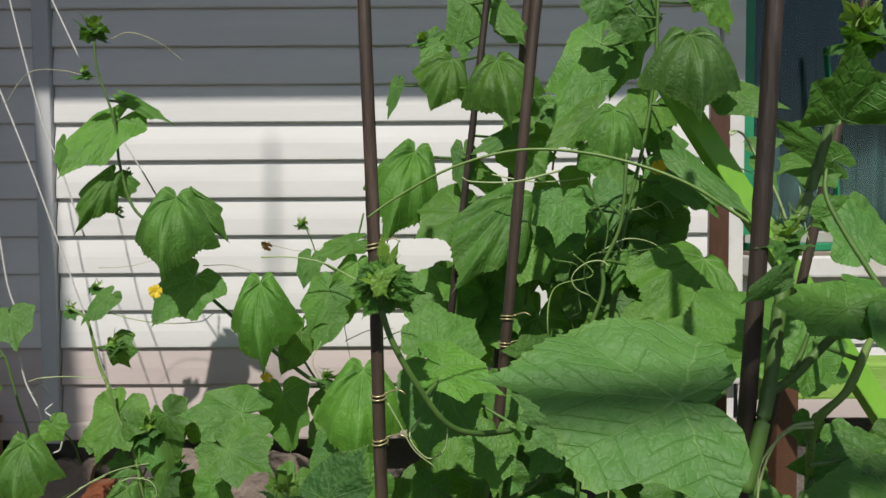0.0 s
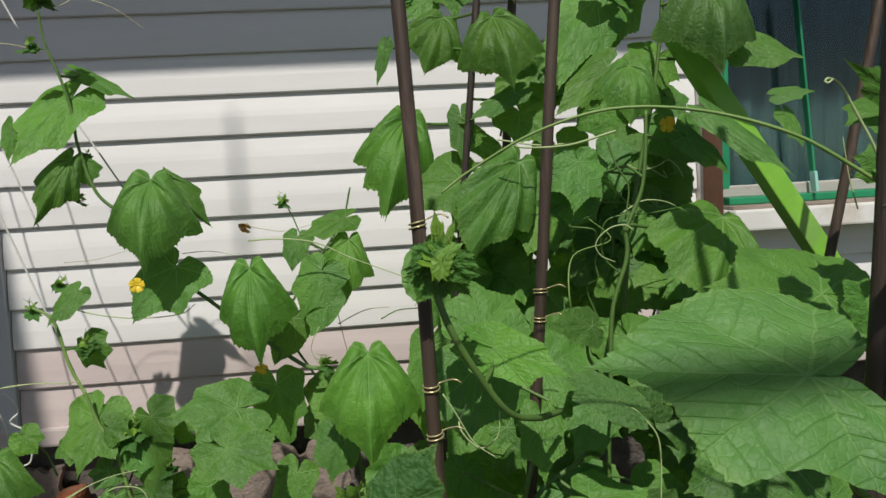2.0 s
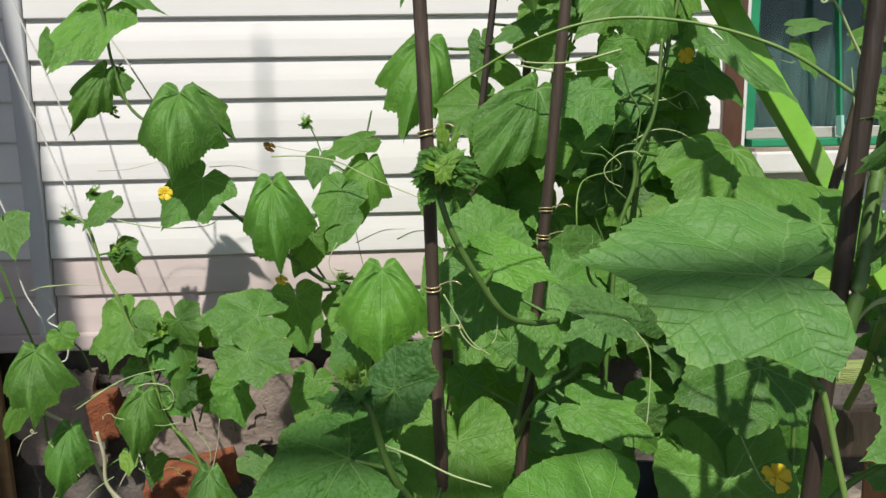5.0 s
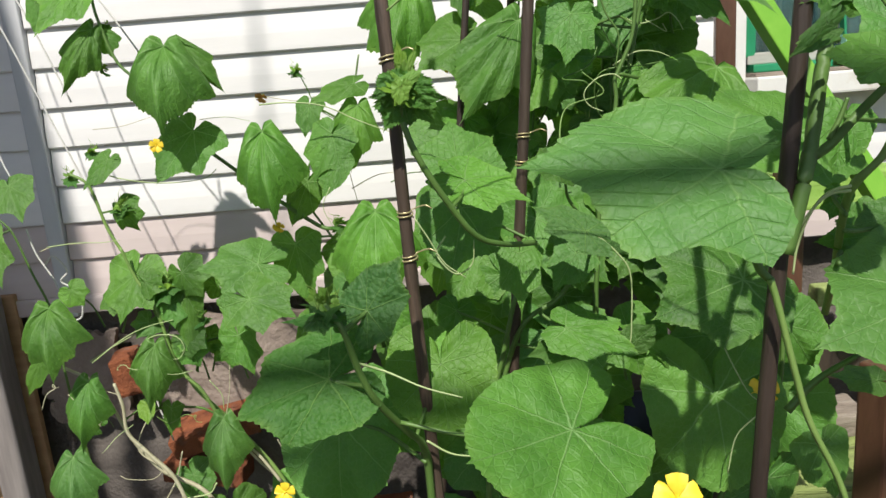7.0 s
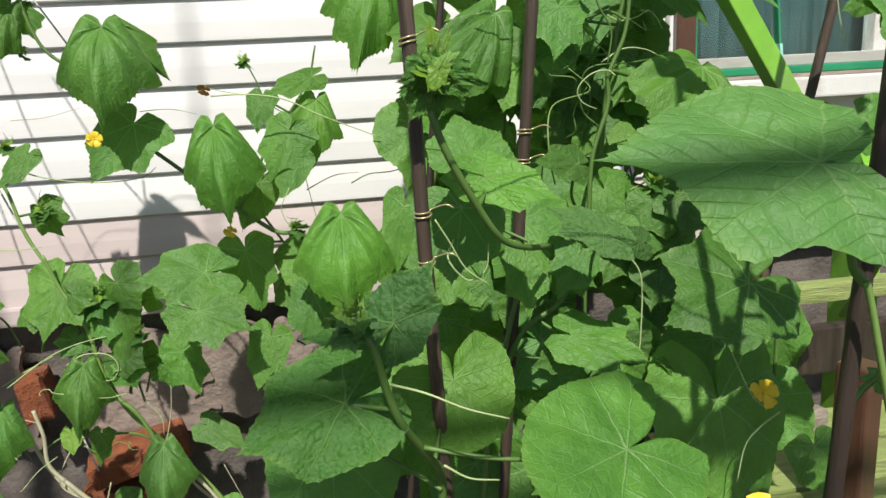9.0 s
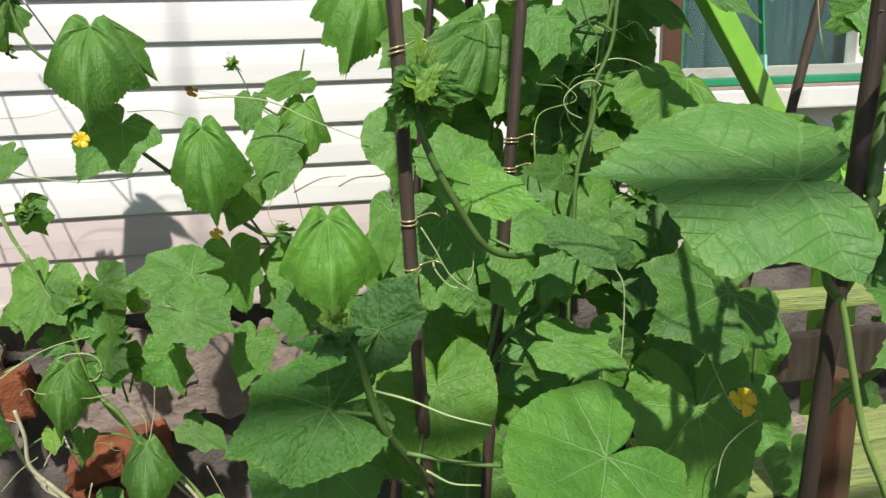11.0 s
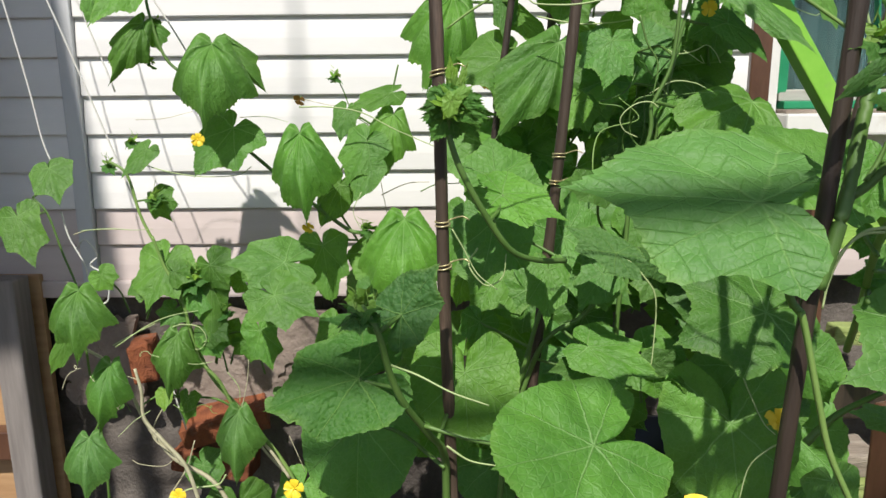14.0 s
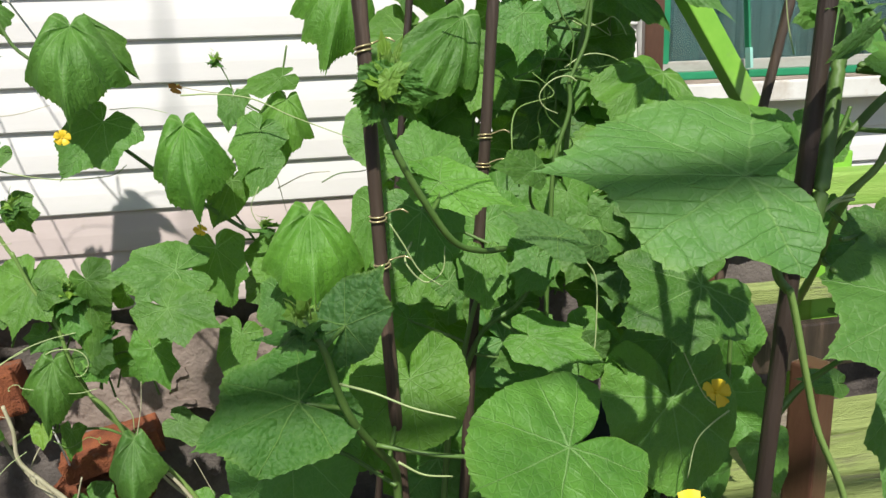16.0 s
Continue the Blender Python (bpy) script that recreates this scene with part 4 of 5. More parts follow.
leaf(climb, (-0.246, 1.400, 1.233), (-0.232, 1.350, 1.070), (-0.069, -0.000, -0.006), hang=0.86, star=0.50, root=(-0.321, 1.480, 1.154))
leaf(climb, (-0.125, 1.450, 1.216), (-0.170, 1.430, 1.131), (-0.045, 0.016, 0.020), fold=0.25, star=0.5, back=0.55, root=(-0.153, 1.560, 1.208))
leaf(climb, (-0.116, 1.440, 1.167), (-0.155, 1.420, 1.104), (-0.027, 0.011, 0.013), fold=0.1, star=-0.15, back=0.55, root=(-0.178, 1.560, 1.173))
leaf(climb, (-0.187, 1.480, 1.125), (-0.229, 1.470, 1.041), (-0.036, 0.012, 0.017), fold=0.15, star=-0.15, back=0.55, root=(-0.232, 1.480, 1.079))
leaf(climb, (-0.079, 1.500, 1.308), (-0.164, 1.460, 1.281), (-0.013, 0.014, 0.021), fold=0.3, star=0.5, back=0.55, root=(-0.087, 1.560, 1.302))
leaf(climb, (-0.173, 1.520, 1.274), (-0.187, 1.500, 1.214), (-0.030, 0.004, 0.005), fold=0.3, star=0.3, back=0.55, root=(-0.128, 1.560, 1.244))
leaf(climb, (-0.075, 1.500, 1.266), (-0.098, 1.460, 1.144), (-0.055, -0.000, 0.010), hang=0.54, star=0.40, root=(-0.112, 1.560, 1.267))
leaf(back, (0.046, 1.440, 1.483), (-0.004, 1.360, 1.310), (-0.073, 0.001, 0.021), hang=0.75, star=0.55, root=(0.150, 1.360, 1.463))
leaf(string, (-0.583, 1.500, 1.198), (-0.628, 1.470, 1.146), (-0.022, 0.010, 0.013), fold=0.2, star=0.4, back=0.55, root=(-0.628, 1.500, 1.147))
leaf(left, (-0.799, 1.520, 1.160), (-0.765, 1.470, 1.096), (-0.044, -0.011, -0.014), fold=0.2, star=0.4, back=0.55, root=(-0.876, 1.580, 1.091))
leaf(left, (-0.842, 1.460, 1.067), (-0.800, 1.420, 0.974), (-0.044, -0.012, -0.015), fold=0.15, star=0.2, back=0.55, root=(-0.853, 1.580, 1.059))
leaf(left, (-0.725, 1.440, 0.917), (-0.714, 1.380, 0.785), (-0.069, -0.003, -0.004), hang=0.80, star=0.80, root=(-0.804, 1.580, 0.887))
leaf(left, (-0.798, 1.500, 0.788), (-0.848, 1.500, 0.711), (-0.022, 0.009, 0.014), fold=0.3, star=0.3, back=0.55, root=(-0.799, 1.580, 0.783))
leaf(low, (-0.686, 1.460, 0.748), (-0.696, 1.410, 0.616), (-0.053, -0.001, 0.005), hang=0.86, star=0.85, root=(-0.705, 1.520, 0.720))
leaf(left, (-0.750, 1.460, 0.581), (-0.736, 1.400, 0.465), (-0.064, -0.004, -0.006), hang=0.65, star=0.70, root=(-0.791, 1.580, 0.579))
leaf(low, (-0.528, 1.440, 0.824), (-0.546, 1.400, 0.696), (-0.054, -0.000, 0.008), hang=0.80, star=0.70, root=(-0.567, 1.500, 0.657))
leaf(low, (-0.530, 1.470, 0.668), (-0.543, 1.470, 0.603), (-0.022, 0.002, 0.004), fold=0.4, star=0.6, back=0.55, root=(-0.567, 1.500, 0.657))
leaf(low, (-0.582, 1.470, 0.681), (-0.579, 1.450, 0.646), (-0.020, -0.000, -0.002), fold=0.1, star=0.0, mat=SPROUT, back=0.55, root=(-0.567, 1.500, 0.657))
leaf(low, (-0.413, 1.440, 0.652), (-0.411, 1.390, 0.514), (-0.056, -0.001, -0.001), hang=0.80, star=0.80, root=(-0.567, 1.500, 0.657))
leaf(string, (-0.551, 1.460, 0.967), (-0.582, 1.410, 0.885), (-0.062, 0.015, 0.014), fold=0.15, star=0.6, back=1.0, root=(-0.568, 1.500, 0.965))
leaf(string, (-0.457, 1.460, 0.920), (-0.462, 1.440, 0.801), (-0.039, 0.001, 0.001), fold=0.3, star=0.5, back=0.55, root=(-0.543, 1.500, 0.883))
leaf(string, (-0.357, 1.440, 0.828), (-0.333, 1.420, 0.749), (-0.038, -0.008, -0.009), fold=0.15, star=0.7, back=1.0, root=(-0.510, 1.500, 0.776))
leaf(string, (-0.293, 1.420, 0.979), (-0.400, 1.380, 0.990), (-0.010, 0.040, 0.049), fold=0.12, star=0.45, back=1.0)
leaf(string, (-0.303, 1.360, 0.927), (-0.216, 1.330, 0.893), (-0.028, -0.036, -0.041), fold=0.15, star=0.7, back=1.0)
leaf(climb, (-0.231, 1.500, 0.996), (-0.212, 1.480, 0.882), (-0.053, -0.006, -0.008), fold=0.15, star=-0.15, back=0.55, root=(-0.166, 1.560, 0.995))
leaf(climb, (-0.049, 1.360, 1.075), (-0.054, 1.280, 0.902), (-0.088, -0.001, 0.003), hang=0.80, star=0.75, root=(-0.113, 1.480, 0.997))
leaf(climb, (-0.108, 1.400, 0.925), (-0.134, 1.380, 0.838), (-0.045, 0.011, 0.011), fold=0.2, star=0.3, back=0.55, root=(-0.098, 1.480, 0.919))
leaf(climb, (0.062, 1.380, 1.074), (0.033, 1.360, 0.951), (-0.037, 0.007, 0.008), fold=0.2, star=0.2, back=0.55)
leaf(low, (-0.343, 1.500, 0.649), (-0.272, 1.480, 0.603), (-0.018, -0.021, -0.019), fold=0.25, star=0.3, back=0.55)
leaf(climb, (-0.197, 1.440, 0.840), (-0.229, 1.410, 0.752), (-0.041, 0.011, 0.011), fold=0.2, star=0.3, back=0.55, root=(-0.084, 1.480, 0.842))
leaf(center, (-0.065, 0.770, 0.998), (-0.163, 0.750, 0.980), (-0.017, 0.044, 0.044), fold=0.12, droop=0.1, star=0.02, mat=YOUNG, puck=0.028, back=1.0, root=(-0.021, 0.742, 0.998))
leaf(center, (-0.017, 0.760, 1.073), (0.023, 0.770, 1.126), (0.027, -0.015, -0.018), fold=0.12, droop=-0.05, star=0.3, mat=YOUNG, puck=0.035, back=1.0, root=(-0.038, 0.725, 1.065))
leaf(center, (-0.045, 0.760, 1.068), (-0.101, 0.740, 1.075), (-0.001, 0.006, 0.007), fold=0.3, star=0.4, mat=YOUNG, puck=0.03, back=0.55, root=(-0.041, 0.726, 1.070))
leaf(center, (0.053, 0.870, 0.964), (0.054, 0.830, 0.895), (-0.068, -0.001, -0.001), own=(EDGE_WIDE, EDGE_WIDE), teeth=0.008, wave=0.035, fold=0.12, droop=0.12, star=0.1, back=1.0, root=(0.018, 0.805, 0.901))
leaf(center, (0.177, 0.690, 0.959), (0.076, 0.630, 0.964), (-0.028, 0.051, 0.048), fold=0.05, droop=0.03, star=-0.12, wave=0.02, teeth=0.008, own=(EDGE_WIDE, EDGE_WIDE), back=0.55, root=(0.002, 0.777, 0.939))
leaf(center, (0.093, 0.930, 1.196), (0.143, 0.970, 1.231), (0.040, -0.022, -0.032), fold=0.1, droop=0.1, star=0.35, back=1.0, root=(0.086, 0.830, 1.153))
leaf(center, (0.098, 0.870, 1.185), (0.165, 0.820, 1.166), (-0.018, -0.015, -0.023), fold=0.12, droop=0.15, star=0.75, back=1.0, root=(0.080, 0.827, 1.162))
leaf(center, (0.098, 1.020, 1.127), (0.080, 0.980, 1.044), (-0.059, 0.008, 0.009), fold=0.12, star=-0.15, back=0.55, root=(0.198, 1.020, 1.070))
leaf(center, (0.169, 0.980, 1.067), (0.163, 0.940, 1.000), (-0.033, 0.001, 0.002), fold=0.15, star=0.6, back=0.55, root=(0.193, 1.020, 1.059))
leaf(second, (0.243, 0.910, 1.105), (0.182, 0.940, 1.138), (0.016, 0.013, 0.017), fold=0.2, star=0.6, mat=YOUNG, puck=0.035, back=1.0, root=(0.288, 1.030, 1.073))
leaf(second, (0.324, 0.980, 1.072), (0.262, 0.950, 1.092), (0.001, 0.011, 0.021), fold=0.2, star=0.5, mat=YOUNG, puck=0.035, back=0.55, root=(0.288, 1.030, 1.073))
leaf(second, (0.252, 1.020, 1.051), (0.216, 0.990, 1.008), (-0.029, 0.013, 0.015), fold=0.15, star=0.4, back=0.55, root=(0.266, 1.030, 1.042))
leaf(second, (0.227, 0.980, 0.957), (0.313, 0.930, 0.934), (-0.022, -0.026, -0.027), fold=0.12, droop=0.12, star=0.6, back=0.55, root=(0.199, 1.030, 0.964))
leaf(second, (0.224, 1.000, 0.920), (0.174, 0.970, 0.927), (-0.005, 0.012, 0.016), fold=0.15, star=0.3, back=0.55, root=(0.162, 1.030, 0.920))
leaf(second, (0.460, 0.960, 1.011), (0.336, 0.920, 0.987), (-0.031, 0.057, 0.065), fold=0.12, droop=0.1, star=0.25, back=0.9, root=(0.547, 1.020, 0.918))
leaf(second, (0.429, 0.970, 0.846), (0.438, 0.930, 0.718), (-0.099, -0.004, -0.006), fold=0.1, own=(EDGE_WIDE, EDGE_WIDE), teeth=0.008, back=0.55, root=(0.541, 1.020, 0.829))
leaf(second, (0.235, 0.970, 1.179), (0.176, 0.940, 1.192), (-0.001, 0.013, 0.024), fold=0.15, star=0.3, back=0.55, root=(0.288, 1.030, 1.073))
leaf(center, (-0.086, 0.920, 0.875), (-0.094, 0.880, 0.768), (-0.079, 0.005, 0.004), fold=0.12, own=(EDGE_WIDE, EDGE_WIDE), teeth=0.008, back=0.5, root=(0.027, 0.827, 0.859))
leaf(second, (0.519, 1.200, 1.287), (0.431, 1.080, 1.170), (-0.093, 0.015, 0.054), hang=0.4, star=0.2, root=(0.349, 1.150, 1.288))
leaf(second, (0.405, 1.220, 1.290), (0.369, 1.180, 1.233), (-0.028, 0.002, 0.016), hang=0.65, star=0.50, root=(0.350, 1.150, 1.290))
leaf(back, (0.484, 1.180, 1.638), (0.476, 1.110, 1.497), (-0.077, 0.005, 0.002), hang=0.91, star=0.60, root=(0.463, 1.280, 1.630))
leaf(back, (0.368, 1.180, 1.521), (0.352, 1.130, 1.430), (-0.053, 0.003, 0.008), hang=0.80, star=0.65, root=(0.447, 1.280, 1.505))
leaf(back, (0.342, 1.200, 1.524), (0.255, 1.180, 1.460), (-0.020, 0.016, 0.023), fold=0.3, star=0.3, back=0.55, root=(0.447, 1.280, 1.505))
leaf(back, (0.390, 1.380, 1.672), (0.302, 1.330, 1.518), (-0.056, 0.019, 0.026), fold=0.25, star=0.25, back=0.55, root=(0.464, 1.280, 1.674))
leaf(back, (0.455, 1.400, 1.696), (0.407, 1.380, 1.576), (-0.042, 0.011, 0.015), fold=0.2, star=0.2, back=0.55, root=(0.465, 1.280, 1.696))
leaf(back, (0.199, 1.360, 1.640), (0.219, 1.300, 1.509), (-0.075, 0.001, -0.012), hang=0.75, star=0.60, root=(0.169, 1.360, 1.647))
leaf(back, (0.118, 1.400, 1.650), (0.072, 1.360, 1.554), (-0.054, -0.001, 0.026), hang=0.54, star=0.60, root=(0.169, 1.360, 1.647))
leaf(back, (0.014, 1.400, 1.604), (-0.003, 1.400, 1.539), (-0.012, 0.002, 0.003), fold=0.4, star=0.3, back=0.55, root=(0.164, 1.360, 1.586))
leaf(back, (0.151, 1.420, 1.760), (0.139, 1.400, 1.643), (-0.044, 0.003, 0.004), fold=0.3, star=0.2, back=0.55, root=(0.186, 1.360, 1.747))
leaf(back, (0.202, 1.420, 1.751), (0.257, 1.400, 1.684), (-0.025, -0.012, -0.017), fold=0.3, star=0.3, back=0.55, root=(0.186, 1.360, 1.747))
leaf(back, (0.092, 1.440, 1.692), (0.054, 1.420, 1.652), (-0.021, 0.010, 0.015), fold=0.3, star=0.5, back=0.55, root=(0.176, 1.360, 1.687))
leaf(back, (0.232, 1.360, 1.510), (0.141, 1.340, 1.466), (-0.010, 0.011, 0.016), fold=0.2, star=0.5, back=0.55, root=(0.155, 1.360, 1.504))
leaf(back, (0.138, 1.380, 1.477), (0.139, 1.360, 1.393), (-0.025, 0.000, -0.000), fold=0.3, star=0.3, back=0.55, root=(0.150, 1.360, 1.463))
leaf(back, (0.160, 1.400, 1.445), (0.229, 1.400, 1.397), (-0.015, -0.014, -0.022), fold=0.3, star=0.4, back=0.55, root=(0.147, 1.360, 1.443))
leaf(back, (0.234, 1.360, 1.393), (0.126, 1.280, 1.227), (-0.061, 0.001, 0.039), hang=0.37, star=0.45, root=(0.140, 1.360, 1.381))
leaf(back, (0.296, 1.220, 1.384), (0.279, 1.190, 1.310), (-0.050, 0.006, 0.009), fold=0.15, star=0.75, back=0.55, root=(0.416, 1.280, 1.359))
leaf(back, (0.303, 1.260, 1.332), (0.288, 1.230, 1.279), (-0.046, 0.006, 0.010), fold=0.15, star=0.5, back=0.55, root=(0.408, 1.280, 1.313))
leaf(back, (0.523, 1.460, 1.382), (0.538, 1.450, 1.302), (-0.068, -0.007, -0.012), fold=0.15, star=0.3, back=0.55)
leaf(back, (0.509, 1.300, 1.417), (0.576, 1.280, 1.356), (-0.020, -0.012, -0.018), fold=0.25, star=0.2, back=0.55, root=(0.430, 1.280, 1.421))
leaf(back, (0.441, 1.060, 1.433), (0.513, 1.000, 1.351), (-0.020, -0.008, -0.012), fold=0.35, droop=0.1, star=0.1, back=0.55)
leaf(back, (0.423, 1.420, 1.759), (0.390, 1.400, 1.696), (-0.033, 0.009, 0.014), fold=0.3, star=0.5, back=0.55, root=(0.466, 1.280, 1.740))
leaf(back, (0.572, 1.300, 1.725), (0.595, 1.300, 1.669), (-0.029, -0.007, -0.012), fold=0.3, star=0.4, back=0.55, root=(0.465, 1.280, 1.718))
leaf(back, (0.556, 1.200, 1.551), (0.645, 1.180, 1.525), (-0.013, -0.019, -0.031), fold=0.25, star=0.2, back=0.55, root=(0.453, 1.280, 1.546))
leaf(right, (0.495, 0.780, 1.412), (0.413, 0.750, 1.453), (0.008, -0.002, 0.015), fold=0.2, star=0.4, back=0.55, root=(0.487, 0.660, 1.270))
leaf(back, (0.564, 1.100, 1.433), (0.586, 1.090, 1.387), (-0.015, -0.004, -0.006), fold=0.25, star=0.4, back=0.55)
leaf(back, (0.554, 1.100, 1.461), (0.603, 1.090, 1.465), (-0.001, -0.009, -0.012), fold=0.25, star=0.5, back=0.55)
leaf(right, (0.385, 0.570, 1.424), (0.378, 0.540, 1.469), (0.031, -0.005, 0.001), fold=-0.2, star=0.4, root=None, back=0.15)
leaf(right, (0.579, 0.860, 1.317), (0.578, 0.900, 1.380), (0.042, 0.001, 0.000), fold=0.15, star=0.5, back=0.55)
leaf(right, (0.398, 0.580, 1.288), (0.336, 0.560, 1.293), (-0.002, 0.012, 0.021), fold=0.15, droop=0.1, star=0.4, back=1.0, root=(0.364, 0.600, 1.286))
leaf(right, (0.398, 0.580, 1.288), (0.443, 0.560, 1.284), (-0.009, -0.016, -0.020), fold=0.15, droop=0.1, star=0.4, back=1.0, root=(0.364, 0.600, 1.286))
leaf(right, (0.348, 0.580, 1.307), (0.315, 0.570, 1.293), (-0.004, 0.004, 0.005), fold=0.3, star=0.4, back=0.55, root=(0.367, 0.600, 1.302))
leaf(right, (0.469, 0.760, 1.233), (0.450, 0.740, 1.181), (-0.030, 0.005, 0.009), fold=0.12, star=0.3, back=0.55, root=(0.454, 0.660, 1.233))
leaf(right, (0.490, 0.640, 1.083), (0.367, 0.600, 1.065), (-0.025, 0.052, 0.057), fold=0.12, droop=0.1, star=0.2, back=0.55, root=(0.409, 0.660, 1.077))
leaf(right, (0.496, 0.740, 1.115), (0.428, 0.720, 1.119), (-0.003, 0.015, 0.022), fold=0.15, star=0.35, back=0.55, root=(0.411, 0.660, 1.113))
leaf(right, (0.584, 0.740, 0.939), (0.527, 0.700, 0.843), (-0.031, 0.013, 0.013), fold=0.15, star=0.2, back=0.55)
leaf(right, (0.544, 0.800, 0.930), (0.477, 0.780, 0.952), (0.002, 0.010, 0.014), fold=0.2, star=0.3, back=0.55)
leaf(right, (0.587, 0.980, 0.750), (0.602, 0.960, 0.672), (-0.044, -0.005, -0.007), fold=0.2, star=0.2, back=0.55)
leaf(low, (-0.617, 1.550, 0.639), (-0.624, 1.550, 0.599), (-0.018, 0.000, 0.003), 0.1, 0.1, 0, (-0.664, 1.520, 0.623))
leaf(string, (-0.582, 1.520, 1.095), (-0.558, 1.500, 1.054), (-0.033, 0.001, -0.020), 0.6, 0.5, 0.6, (-0.615, 1.500, 1.092))
leaf(string, (-0.454, 1.450, 0.966), (-0.421, 1.430, 0.918), (-0.039, 0.003, -0.028), 0.4, 0.3, 0.5, None)
leaf(string, (-0.403, 1.500, 0.923), (-0.437, 1.500, 0.954), (-0.024, 0.000, -0.026), 0.2, 0.1, 0.5, None)
leaf(climb, (-0.664, 1.500, 1.499), (-0.679, 1.500, 1.448), (0.022, 0.000, -0.006), 0.3, 0.1, 0.3, None)
leaf(center, (0.082, 1.100, 0.955), (0.071, 1.080, 0.918), (0.031, 0.004, -0.011), 0.1, 0.1, 0.2, (0.151, 1.020, 0.941))
leaf(center, (-0.010, 1.100, 0.965), (-0.057, 1.080, 0.935), (0.023, 0.000, -0.036), 0.1, 0.1, 0.3, None)
leaf(second, (0.253, 1.050, 1.046), (0.261, 1.030, 0.992), (0.041, 0.008, 0.003), 0.1, 0.1, 0.2, (0.265, 1.030, 1.040))
leaf(second, (0.391, 1.000, 0.883), (0.347, 0.980, 0.909), (-0.002, -0.011, -0.012), 0.1, 0.15, 0, None)
leaf(second, (0.343, 1.050, 0.903), (0.390, 1.050, 0.905), (0.001, 0.000, -0.026), 0.1, 0.1, 0.3, (0.307, 1.150, 0.908))
leaf(second, (0.542, 0.985, 1.196), (0.384, 0.965, 1.226), (0.005, 0.053, 0.059), 0.1, 0.12, 0.5, None)
leaf(second, (0.331, 1.220, 1.364), (0.355, 1.210, 1.332), (0.002, -0.006, 0.004), 0.1, 0.1, 0.5, (0.373, 1.150, 1.357))
leaf(second, (0.296, 1.250, 1.323), (0.284, 1.250, 1.281), (0.043, 0.000, -0.012), 0.1, 0.1, 0.4, None)
leaf(back, (0.253, 1.380, 1.568), (0.296, 1.390, 1.570), (-0.001, -0.001, 0.031), 0.35, 0.15, 0.3, (0.162, 1.360, 1.570))
leaf(back, (0.229, 1.460, 1.732), (0.260, 1.460, 1.692), (-0.024, 0.000, -0.019), 0.3, 0.15, 0.4, None)
leaf(back, (0.086, 1.450, 1.705), (0.064, 1.450, 1.673), (-0.015, 0.000, 0.010), 0.3, 0.15, 0.4, None)
leaf(back, (0.380, 1.300, 1.733), (0.359, 1.300, 1.688), (0.034, 0.000, -0.016), 0.3, 0.15, 0.3, (0.466, 1.280, 1.724))
leaf(back, (0.434, 1.300, 1.701), (0.460, 1.300, 1.659), (-0.039, 0.000, -0.025), 0.3, 0.15, 0.3, (0.465, 1.280, 1.691))
leaf(back, (0.555, 1.300, 1.737), (0.536, 1.300, 1.706), (0.039, 0.000, -0.024), 0.3, 0.15, 0.3, (0.466, 1.280, 1.740))
leaf(right, (0.283, 0.605, 1.213), (0.132, 0.635, 1.220), (-0.014, -0.055, -0.057), 0.14, 0.06, 0.4, (0.285, 0.600, 1.180), teeth=0.014, wave=0.01, puck=0.02, own=EDGE_BROAD, mat=BROAD)
leaf(right, (0.585, 0.900, 1.355), (0.599, 0.880, 1.309), (-0.036, -0.007, -0.008), 0.15, 0.15, 0.4, None)
leaf(right, (0.423, 0.580, 1.288), (0.456, 0.580, 1.275), (0.010, 0.050, 0.027), 0.15, 0.1, 0.4, (0.365, 0.600, 1.290))
leaf(right, (0.335, 0.560, 1.312), (0.312, 0.560, 1.294), (-0.004, 0.000, 0.005), 0.3, 0.1, 0.5, (0.367, 0.600, 1.302))
leaf(right, (0.485, 0.800, 1.409), (0.447, 0.800, 1.402), (-0.004, 0.030, 0.022), 0.2, 0.15, 0.6, None)
leaf(right, (0.487, 0.700, 1.140), (0.448, 0.700, 1.140), (-0.000, -0.020, -0.020), 0.15, 0.15, 0.4, (0.414, 0.660, 1.142))
leaf(right, (0.521, 0.780, 1.112), (0.497, 0.760, 1.068), (0.036, -0.002, -0.019), 0.1, 0.12, 0.5, None)
leaf(right, (0.603, 0.960, 1.356), (0.568, 0.960, 1.343), (-0.007, 0.000, 0.018), 0.15, 0.15, 0.3, None)
leaf(right, (0.569, 0.900, 1.357), (0.525, 0.900, 1.367), (0.005, 0.000, 0.023), 0.15, 0.15, 0.3, None)
leaf(right, (0.547, 0.900, 1.188), (0.512, 0.900, 1.229), (0.021, 0.000, 0.018), 0.1, 0.1, 0.3, None)
leaf(right, (0.443, 0.720, 1.161), (0.437, 0.720, 1.138), (0.016, 0.000, -0.004), 0.1, 0.1, 0.5, (0.415, 0.660, 1.156))
leaf(left, (-0.743, 1.550, 0.612), (-0.785, 1.550, 0.640), (0.018, 0.000, 0.028), 0.3, 0.1, 0.3, (-0.794, 1.580, 0.609))
leaf(right, (0.626, 0.860, 1.097), (0.633, 0.840, 1.045), (-0.035, 0.010, -0.008), 0.1, 0.1, 0.3, None)
leaf(center, (0.040, 0.800, 1.306), (0.037, 0.800, 1.339), (-0.008, 0.000, -0.001), 0.25, -0.1, 0.6, (0.034, 0.810, 1.260), mat=SPROUT, teeth=0.05, puck=0.05)
leaf(center, (0.044, 0.790, 1.304), (0.056, 0.790, 1.333), (0.004, 0.000, -0.002), 0.22, 0.1, 0.6, (0.034, 0.810, 1.260), mat=SPROUT, teeth=0.05, puck=0.05)
